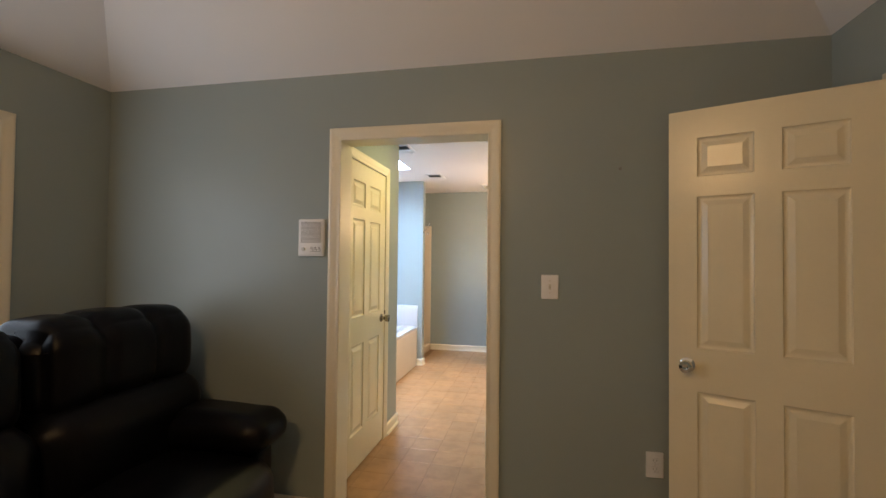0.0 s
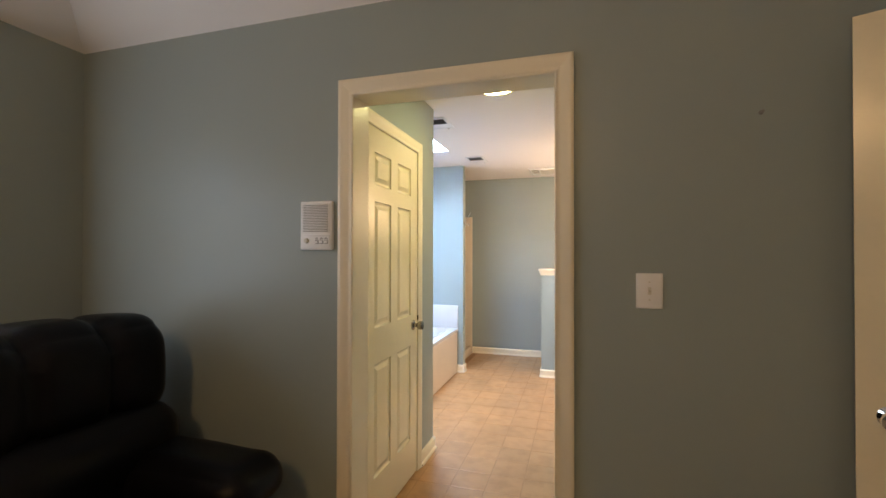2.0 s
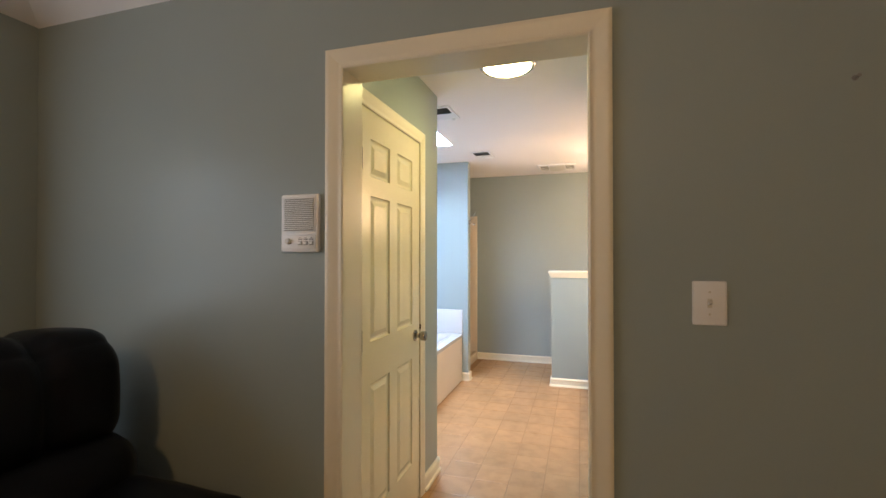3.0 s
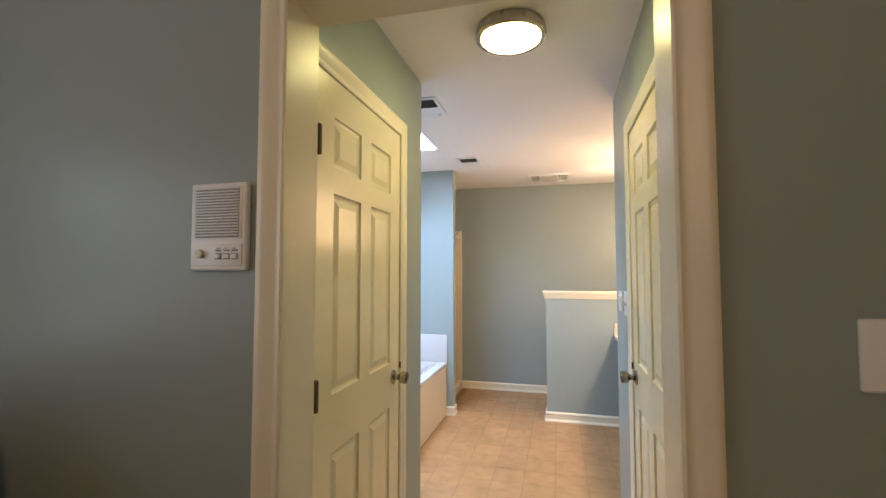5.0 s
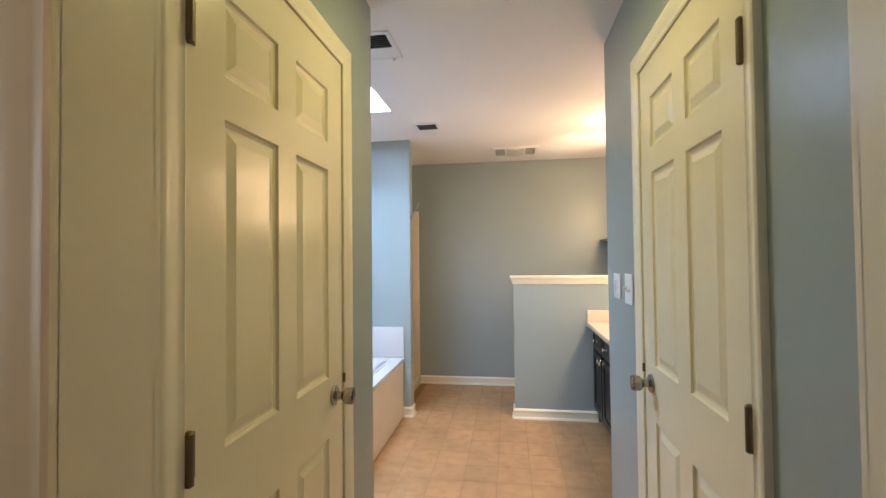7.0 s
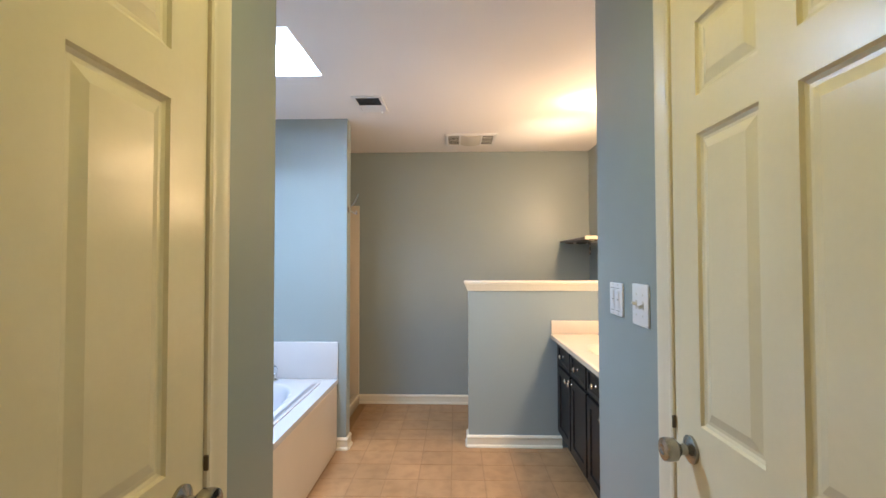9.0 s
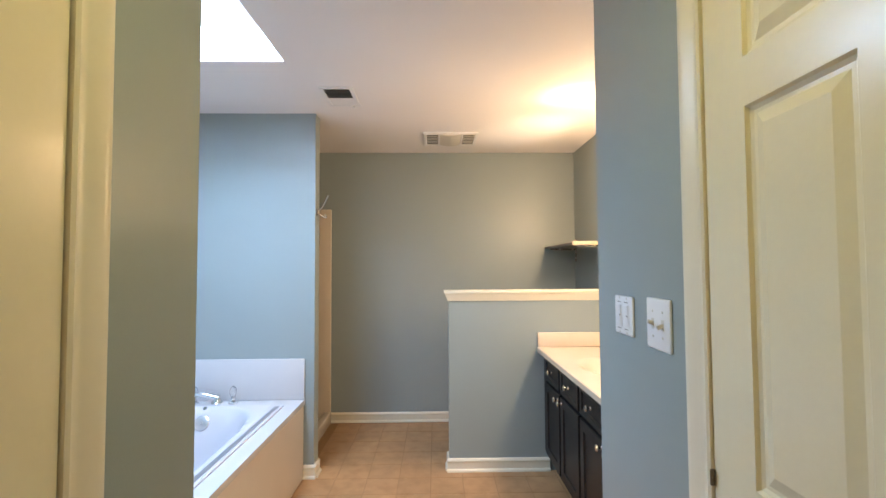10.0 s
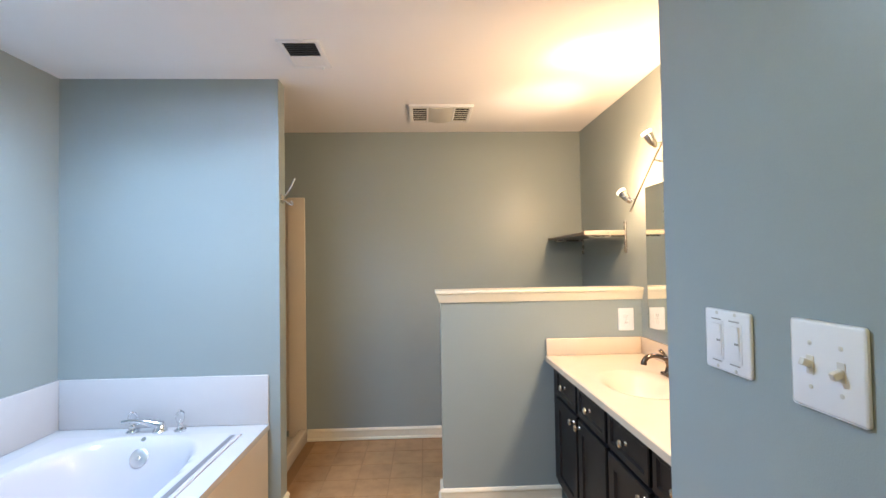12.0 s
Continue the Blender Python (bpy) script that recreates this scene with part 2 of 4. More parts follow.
structure("ceiling_bathroom", b, CEILING, "white bathroom ceiling with a skylight shaft", "ceiling")

skylight = thing("window_skylight", pose((SK[0] + SK[1]) / 2, (SK[2] + SK[3]) / 2, H2), "bright skylight with a white frame above the bathtub", "skylight", "", "structure")
sw, sh = (SK[1] - SK[0]) / 2 + 0.04, (SK[3] - SK[2]) / 2 + 0.04
b = bmesh.new()
box(b, -sw, sw, -sh, -sh + 0.05, 0, 0.05)
box(b, -sw, sw, sh - 0.05, sh, 0, 0.05)
box(b, -sw, -sw + 0.05, -sh + 0.05, sh - 0.05, 0, 0.05)
box(b, sw - 0.05, sw, -sh + 0.05, sh - 0.05, 0, 0.05)
part("window_frame", b, WHITE, skylight, smooth=False)
b = bmesh.new()
box(b, -sw + 0.05, sw - 0.05, -sh + 0.05, sh - 0.05, 0.02, 0.028)
pane = part("pane", b, PANE, skylight, smooth=False)
pane.visible_shadow = False

# bedroom shell
WY0, WY1, WZ0, WZ1 = 0.15, 1.826, 0.86, 2.03
b = bmesh.new()
box(b, BL - 0.12, BL, BS - 0.12, WY0, 0, 2.62)
box(b, BL - 0.12, BL, WY1, BW, 0, 2.62)
box(b, BL - 0.12, BL, WY0, WY1, 0, WZ0)
box(b, BL - 0.12, BL, WY0, WY1, WZ1, 2.62)
structure("wall_bedroom_west", b, WALL, "sage grey painted bedroom wall with a window", "wall")
BD0, BD1 = 1.25, 2.03
b = bmesh.new()
box(b, BR, BR + 0.12, BS - 0.12, BD0 - 0.012, 0, 2.62)
box(b, BR, BR + 0.12, BD1 + 0.012, BW, 0, 2.62)
box(b, BR, BR + 0.12, BD0 - 0.012, BD1 + 0.012, HEAD + 0.012, 2.62)
structure("wall_bedroom_east", b, WALL, "sage grey painted bedroom wall with the entry doorway", "wall")
b = bmesh.new()
box(b, BL, BR, BS - 0.12, BS, 0, 2.62)
structure("wall_bedroom_south", b, WALL, "sage grey painted rear bedroom wall", "wall")
# hall outside the bedroom door
b = bmesh.new()
box(b, 2.25, 2.35, 0.4, 2.62, 0, 2.5)
box(b, BR + 0.12, 2.25, 0.4, 0.5, 0, 2.5)
box(b, BR + 0.12, 2.25, 2.53, 2.63, 0, 2.5)
structure("wall_hall", b, WALL, "plain painted hall wall outside the bedroom", "wall")
b = bmesh.new()
box(b, BR + 0.12, 2.35, 0.4, 2.63, 2.5, 2.6)
structure("ceiling_hall", b, CEILING, "white hall ceiling", "ceiling")

# bedroom ceiling: sloped sides rising to a flat middle
b = bmesh.new()
RUN, RISE, SPRING = 0.85, 0.53, 2.400
lo = [b.verts.new(p) for p in ((BL, BS, SPRING), (BR, BS, SPRING), (BR, BW, SPRING), (BL, BW, SPRING))]
hi = [b.verts.new(p) for p in ((BL + RUN, BS + RUN, SPRING + RISE), (BR - RUN, BS + RUN, SPRING + RISE), (BR - RUN, BW - RUN, SPRING + RISE), (BL + RUN, BW - RUN, SPRING + RISE))]
top = [b.verts.new((v.co.x, v.co.y, SPRING + RISE + 0.12)) for v in lo]
for i in range(4):
    j = (i + 1) % 4
    b.faces.new((lo[i], lo[j], hi[j], hi[i]))
    b.faces.new((lo[j], lo[i], top[i], top[j]))
b.faces.new(hi)
b.faces.new(top[::-1])
structure("ceiling_bedroom", b, CEILING, "white vaulted bedroom ceiling with sloped sides", "ceiling")

b = bmesh.new()
box(b, BL - 0.12, BR + 0.12, BS - 0.12, BW + 0.035, -0.12, 0.0)
box(b, BR + 0.12, 2.35, 0.4, 2.63, -0.12, 0.0)
structure("floor_bedroom", b, CARPET, "beige carpet on the bedroom floor", "carpet")
b = bmesh.new()
box(b, XA - 0.12, XV + 0.12, BW + 0.035, BACK + 0.12, -0.12, -0.0016)
floor = structure("floor", b, GROUT, "beige square tiles with tan grout", "floor")
b = bmesh.new()
box(b, -300, 300, -300, 300, -0.6, -0.5)
structure("ground", b, GROUNDMAT, "flat lawn around the house", "ground")

# trim profiles
CASING = [(0, 0), (0, 0.010), (0.006, 0.013), (0.014, 0.0095), (0.024, 0.010), (0.034, 0.014), (0.050, 0.0175), (0.060, 0.0185), (0.066, 0.016), (0.066, 0)]


def casing(parent, w, h, m, last=1.0):
    """A mitred moulding round an opening w wide and h high, on the plane y = 0, standing out towards -y; last narrows the side at x = w."""
    for n, path in (("casing_side", ((0, 0), (0, h))), ("casing_head", ((0, h), (w, h))), ("casing_side", ((w, h), (w, 0)))):
        bm = bmesh.new()
        rows = []
        for k, (px, pz) in enumerate(path):
            row = []
            for u, v in CASING:
                dx = -u if px == 0 else u * last
                dz = u if pz == h else 0
                row.append(bm.verts.new((px + dx, -v, pz + dz)))
            rows.append(row)
        for i in range(len(CASING) - 1):
            bm.faces.new((rows[0][i], rows[0][i + 1], rows[1][i + 1], rows[1][i]))
        bm.faces.new(rows[0])
        bm.faces.new(rows[1][::-1])
        part(n, bm, TRIM, parent, "", True, m)


def jamb(parent, w, h, depth, m, stop=0.0):
    """The lining of an opening: two sides and a head, 12 mm thick, and a door stop."""
    for n, q in (("jamb", (-0.012, 0, 0, h)), ("jamb", (w, w + 0.012, 0, h)), ("head_jamb", (-0.012, w + 0.012, h, h + 0.012))):
        bm = bmesh.new()
        box(bm, q[0], q[1], -0.001, depth + 0.001, q[2], q[3])
        if stop:
            if n == "head_jamb":
                box(bm, 0, w, stop, stop + 0.035, h - 0.011, h)
            elif q[0] < 0:
                box(bm, 0, 0.011, stop, stop + 0.035, 0, h - 0.011)
            else:
                box(bm, w - 0.011, w, stop, stop + 0.035, 0, h - 0.011)
        part(n, bm, TRIM, parent, "", False, m)


def panel_mesh(w, h):
    """A raised panel in its moulded recess, facing -y, corner at the origin."""
    bm = bmesh.new()
    steps = [(0.0, 0.0), (0.004, 0.0065), (0.011, 0.0092), (0.018, 0.0090), (0.040, 0.0015)]
    rows = [[bm.verts.new(p) for p in ((i, d, i), (w - i, d, i), (w - i, d, h - i), (i, d, h - i))] for i, d in steps]
    for a, c in zip(rows, rows[1:]):
        for k in range(4):
            bm.faces.new((a[k], a[(k + 1) % 4], c[(k + 1) % 4], c[k]))
    bm.faces.new(rows[-1])
    me = bpy.data.meshes.new("panel")
    bm.to_mesh(me)
    bm.free()
    me.materials.append(DOORPAINT)
    return me


def door_knob(parent, x, z, side, metal):
    """A round knob on its rose; side -1 stands out towards -y."""
    bm = bmesh.new()
    m = Matrix.Translation((x, 0 if side < 0 else 0.035, z)) @ pose(0, 0, 0, 90 if side < 0 else -90)
    lathe(bm, [(0.031, 0.0), (0.031, 0.006), (0.024, 0.010), (0.013, 0.014), (0.012, 0.027), (0.019, 0.033), (0.0250, 0.039), (0.0265, 0.058), (0.0245, 0.065), (0.012, 0.067), (0.010, 0.0655), (0.004, 0.0655)], m, 24)
    return part("knob", bm, metal, parent, "round satin nickel door knob")


def six_panel(parent, w, h, m, metal, flip=False, hinges=True):
    """A six-panel leaf: hinge edge at x = 0 (flip: at x = w), faces at y = 0 and 0.035."""
    s, mid = 0.112 * w / 0.734, 0.092 * w / 0.734
    pw = (w - 2 * s - mid) / 2
    rows = [(0.236, 0.816), (1.001, 1.651), (1.737, 1.905)]
    k = h / 2.03
    rows = [(z0 * k, z1 * k) for z0, z1 in rows]
    cols = [(s, s + pw), (s + pw + mid, w - s)]
    bm = bmesh.new()
    box(bm, 0, w, 0.0095, 0.0255, 0, h)
    leaf = part("leaf", bm, DOORPAINT, parent, "", False, m)
    zs = [0] + [z for r in rows for z in r] + [h]
    for y0, y1 in ((0, 0.0095), (0.0255, 0.035)):
        pieces = [("stile", 0, s, 0, h), ("stile", w - s, w, 0, h)]
        pieces += [("rail", s, w - s, zs[i], zs[i + 1]) for i in range(0, len(zs), 2)]
        pieces += [("mullion", cols[0][1], cols[1][0], z0, z1) for z0, z1 in rows]
        for n, x0, x1, z0, z1 in pieces:
            bm = bmesh.new()
            box(bm, x0, x1, y0, y1, z0, z1)
            part(n, bm, DOORPAINT, leaf, "", False)
    for z0, z1 in rows:
        me = panel_mesh(pw, z1 - z0)
        for x0, x1 in cols:
            for face in (0, 1):
                p = new("panel", me)
                p.parent = leaf
                p.matrix_basis = pose(x0, 0.0, z0) if not face else pose(x1, 0.035, z0, 0, 0, 180)
    kx = w - 0.072 if not flip else 0.072
    for side in (-1, 1):
        door_knob(leaf, kx, 0.930, side, metal)
    bm = bmesh.new()
    ex = w if not flip else 0
    box(bm, ex - 0.0015, ex + 0.0015, 0.006, 0.029, 0.902, 0.958)
    part("latch_plate", bm, metal, leaf, "", False)
    if hinges:
        bm = bmesh.new()
        rbox(bm, ex - 0.001, ex + 0.004, -0.010, -0.001, 0.953, 0.983, 0.0015, 2)
        part("strike_lip", bm, BRONZE, leaf, "dark metal strike lip")
    if hinges:
        hx = 0.0 if not flip else w
        for z in (0.20, 1.020, 1.787):
            bm = bmesh.new()
            lathe(bm, [(0.004, -0.047), (0.0085, -0.044), (0.0085, 0.044), (0.004, 0.049)], Matrix.Translation((hx, -0.010, z)), 12)
            d = 1 if not flip else -1
            xa, xb = sorted((hx + d * 0.001, hx + d * 0.024))
            box(bm, xa, xb, -0.0035, 0.0, z - 0.040, z + 0.040)
            part("hinge", bm, BRONZE, leaf, "brown metal butt hinge")
    return leaf


# doorway between the rooms: casing on both sides and lining, no leaf
doorway = thing("door_doorway", pose(OX0, BW, 0), "cream painted casing and lining of an open doorway", "doorway", "", "structure")
casing(doorway, OX1 - OX0, HEAD, None)
casing(doorway, OX1 - OX0, HEAD, pose(OX1 - OX0, 0.12, 0, 0, 0, 180))
jamb(doorway, OX1 - OX0, HEAD, 0.12, None)

# left closet door: faces +x, hinge at the near end
LW = LD1 - LD0
left = thing("door_closet", pose(XL, LD0, 0, 0, 0, 90), "closed cream six-panel closet door in its casing", "door", "", "structure")
casing(left, LW, HEAD, None)
jamb(left, LW, HEAD, 0.12, None, 0.042)
six_panel(left, LW - 0.006, HEAD - 0.012, pose(0.003, -0.004, 0.009), KNOB)

# right door: faces -x, hinge at the near end
RW = RD1 - RD0
right = thing("door_linen", pose(XR, RD1, 0, 0, 0, -90), "closed cream six-panel door in its casing", "door", "", "structure")
casing(right, RW, HEAD, None, 0.72)
jamb(right, RW, HEAD, 0.12, None, 0.042)
six_panel(right, RW - 0.006, HEAD - 0.012, pose(0.003, -0.004, 0.009), KNOB, flip=True)

# bedroom door: open, swung back towards the partition
entry_trim = thing("door_entry_frame", pose(BR, BD1, 0, 0, 0, -90), "cream painted casing of the bedroom entry", "doorway", "", "structure")
casing(entry_trim, BD1 - BD0, HEAD, None)
jamb(entry_trim, BD1 - BD0, HEAD, 0.12, None)
DA = math.degrees(math.atan2(2.330 - 2.045, 0.497 - 1.155))
entry = thing("door_bedroom", pose(1.155, 2.045, 0, 0, 0, DA), "open cream six-panel bedroom door with a bright knob", "door", "", "structure")
six_panel(entry, 0.718, HEAD + 0.006, pose(0, 0, 0.016), CHROME, hinges=False)

# bedroom window
win = thing("window_bedroom", pose(BL, WY0, WZ0, 0, 0, 90), "cream cased bedroom window with two sashes", "window", "", "structure")
WWI, WHI = WY1 - WY0, WZ1 - WZ0
casing(win, WWI, WHI, None)
b = bmesh.new()
rbox(b, -0.09, WWI + 0.09, -0.045, 0.03, -0.024, 0.0, 0.004)
part("window_sill", b, TRIM, win)
b = bmesh.new()
box(b, -0.07, WWI + 0.07, -0.016, -0.001, -0.085, -0.0245)
part("apron", b, TRIM, win, smooth=False)
for z0, z1, y in ((0.0, WHI / 2 + 0.02, 0.05), (WHI / 2 - 0.02, WHI, 0.082)):
    b = bmesh.new()
    box(b, 0, WWI, y, y + 0.03, z0, z0 + 0.045)
    box(b, 0, WWI, y, y + 0.03, z1 - 0.045, z1)
    box(b, 0, 0.045, y, y + 0.03, z0 + 0.045, z1 - 0.045)
    box(b, WWI - 0.045, WWI, y, y + 0.03, z0 + 0.045, z1 - 0.045)
    sash = part("sash", b, TRIM, win, smooth=False)
    b = bmesh.new()
    box(b, 0.045, WWI - 0.045, y + 0.012, y + 0.017, z0 + 0.045, z1 - 0.045)
    g = part("pane", b, PANE, sash, smooth=False)
    g.visible_shadow = False

# baseboards
BASE = [(0, 0), (0.025, 0), (0.025, 0.006), (0.022, 0.013), (0.016, 0.018), (0.0125, 0.019), (0.0125, 0.062), (0.016, 0.066), (0.015, 0.074), (0.008, 0.083), (0, 0.086)]


def baseboard(runs, label):
    """Runs of (x0, y0, x1, y1): the room lies to the left of the way from the first to the second point."""
    bm = bmesh.new()
    for x0, y0, x1, y1 in runs:
        d = Vector((x1 - x0, y1 - y0, 0)).normalized()
        nrm = Vector((-d.y, d.x, 0))
        ends = [[bm.verts.new(Vector((px, py, 0)) + nrm * u + Vector((0, 0, v))) for u, v in BASE] for px, py in ((x0, y0), (x1, y1))]
        for i in range(len(BASE)):
            j = (i + 1) % len(BASE)
            bm.faces.new((ends[0][i], ends[1][i], ends[1][j], ends[0][j]))
        bm.faces.new(ends[0][::-1])
        bm.faces.new(ends[1])
    return structure("baseboard", bm, TRIM, label, "baseboard")


baseboard([(OX0 - 0.067, BW, BL + 0.014, BW), (BR - 0.014, BW, OX1 + 0.067, BW), (BL, BW, BL, BS), (BR, BD1 + 0.067, BR, BW), (BR, BS, BR, BD0 - 0.067), (BL + 0.014, BS, BR - 0.014, BS)], "cream bedroom baseboard")
baseboard([(XL, YL + 0.014, XL, LD1 + 0.067), (-1.60, YL, XL, YL)], "cream baseboard at the end of the passage")
baseboard([(XR, BW + 0.12, XR, RD0 - 0.067), (XR, RD1 + 0.067, XR, YR + 0.014), (XR, YR, -0.03, YR)], "cream baseboard under the switches")
baseboard([(XV, BACK, -1.68, BACK), (XV, PONY + 0.115, XV, BACK - 0.014)], "cream baseboard on the end wall")
baseboard([(0.02, PONY, -0.674, PONY), (-0.660, PONY, -0.660, PONY + 0.115), (-0.674, PONY + 0.115, XV - 0.014, PONY + 0.115)], "white baseboard round the half-height wall")
baseboard([(-1.552, FIN + 0.108, -1.552, FIN), (-1.538, FIN, -1.618, FIN)], "white baseboard round the end of the fin wall")
for nb in [o for o in scene.objects if o.name.startswith("baseboard")]:
    bmn = bmesh.new()
    bmn.from_mesh(nb.data)
    bmesh.ops.recalc_face_normals(bmn, faces=bmn.faces[:])
    bmn.to_mesh(nb.data)
    bmn.free()

# cap on the half-height wall
cap = thing("trim_wall_cap", pose(0, PONY, 1.155), "cream moulded cap on the half-height wall", "trim", "", "structure")
b = bmesh.new()
rbox(b, -0.690, XV, -0.030, 0.145, 0.038, 0.058, 0.004)
part("cap_board", b, TRIM, cap)
b = bmesh.new()
prof = [(0.0, -0.012), (0.008, -0.012), (0.010, 0.0), (0.020, 0.022), (0.024, 0.037), (0.0, 0.037)]
path = [(XV, 0, 0, -1), (-0.660, 0, -1, -1), (-0.660, 0.115, -1, 1), (XV, 0.115, 0, 1)]
rows = [[b.verts.new((px + nx * u, py + ny * u, v)) for u, v in prof] for px, py, nx, ny in path]
for r0, r1 in zip(rows, rows[1:]):
    for i in range(len(prof)):
        j = (i + 1) % len(prof)
        b.faces.new((r0[i], r1[i], r1[j], r0[j]))
part("bed_moulding", b, TRIM, cap)

# ---- things: passage and ceiling ----
def dome_light(x, y, z, name, label, glowing, drop=0.076):
    t = thing(name, pose(x, y, z), label, "ceiling light")
    bm = bmesh.new()
    lathe(bm, [(0.138, 0.0), (0.143, -0.012), (0.147, -0.038), (0.145, -0.050), (0.136, -0.056), (0.123, -0.052), (0.110, -0.030)], None, 48)
    part("rim", bm, NICKEL, t, "brushed nickel rim")
    bm = bmesh.new()
    prof = [(0.122 * math.cos(a), -0.050 - (drop - 0.050) * math.sin(a)) for a in [math.pi / 2 * i / 10 for i in range(10)]] + [(0.006, -drop)]
    lathe(bm, prof, None, 48)
    part("diffuser", bm, glowing, t, "lit frosted glass bowl")
    return t


dome_light(-0.722, 3.355, CEIL, "ceiling_light", "lit frosted dome ceiling light with a nickel rim", DOMEGLOW)


def register(x0, x1, y0, y1, name, label):
    """A ceiling register: flanged frame, dark louvred half and a closed half."""
    t = thing(name, pose((x0 + x1) / 2, (y0 + y1) / 2, CEIL), label, "air vent", "ceiling registers")
    w, h = (x1 - x0) / 2, (y1 - y0) / 2
    bm = bmesh.new()
    f = 0.024
    for q in ((-w, w, -h, -h + f), (-w, w, h - f, h), (-w, -w + f, -h + f, h - f), (w - f, w, -h + f, h - f)):
        rbox(bm, q[0], q[1], q[2], q[3], -0.009, 0, 0.0025, 1)
    part("frame", bm, WHITE, t)
    # no duct is cut; a black sheet paints its inner shade
    bm = bmesh.new()
    box(bm, -w + f, w - f, -h + f, h - f, -0.002, -0.0005)
    part("backing", bm, DARK, t, "black sheet painted as the shade inside the duct", False)
    bm = bmesh.new()
    box(bm, -w + f, w - f, 0.012, h - f, -0.0065, -0.003)
    part("damper", bm, WHITE, t, "", False)
    n = 7
    for i in range(n):
        y = -h + f + (i + 0.5) * (h - f + 0.012) / n
        bm = bmesh.new()
        box(bm, -w + f, w - f, -0.006, 0.006, -0.0006, 0.0006)
        part("slat", bm, GREY, t, "", False, pose(0, y, -0.0065, 40))
    bm = bmesh.new()
    box(bm, w - 0.05, w - 0.035, h - 0.017, h - 0.009, -0.020, -0.009)
    part("lever", bm, WHITE, t, "", False)
    return t


register(-1.420, -1.222, 5.389, 5.690, "air_vent", "white ceiling air register with a dark louvred half")
register(-1.424, -1.222, 3.984, 4.268, "air_vent", "white ceiling air register near the passage corner")

fan = thing("exhaust_fan", pose(-0.624, 6.43, CEIL), "white bathroom exhaust fan with a curved centre lens", "exhaust fan")
for q in ((-0.215, 0.215, -0.175, -0.150), (-0.215, 0.215, 0.150, 0.175), (-0.215, -0.19, -0.15, 0.15), (0.19, 0.215, -0.15, 0.15), (-0.098, -0.084, -0.15, 0.15), (0.084, 0.098, -0.15, 0.15)):
    b = bmesh.new()
    rbox(b, *q, -0.016, 0, 0.003, 1)
    part("housing_bar", b, WHITE, fan)
b = bmesh.new()
n = 12
lo = [[b.verts.new((-0.084 + 0.168 * i / n, y, -0.012 - 0.013 * math.sin(math.pi * i / n))) for i in range(n + 1)] for y in (-0.15, 0.15)]
for i in range(n):
    b.faces.new((lo[0][i], lo[0][i + 1], lo[1][i + 1], lo[1][i]))
for r in lo:
    b.faces.new(r)
part("lens", b, ALMOND, fan, "ribbed translucent lens")
for xa in (-0.19, 0.098):
    # black sheet under the closed ceiling paints the shade behind the slats
    b = bmesh.new()
    box(b, xa, xa + 0.092, -0.15, 0.15, -0.004, -0.001)
    part("backing", b, DARK, fan, "", False)
    for i in range(7):
        b = bmesh.new()
        y = -0.132 + 0.044 * i
        box(b, xa, xa + 0.092, y - 0.0032, y + 0.0032, -0.014, -0.010)
        part("slat", b, ALMOND, fan, "", False)


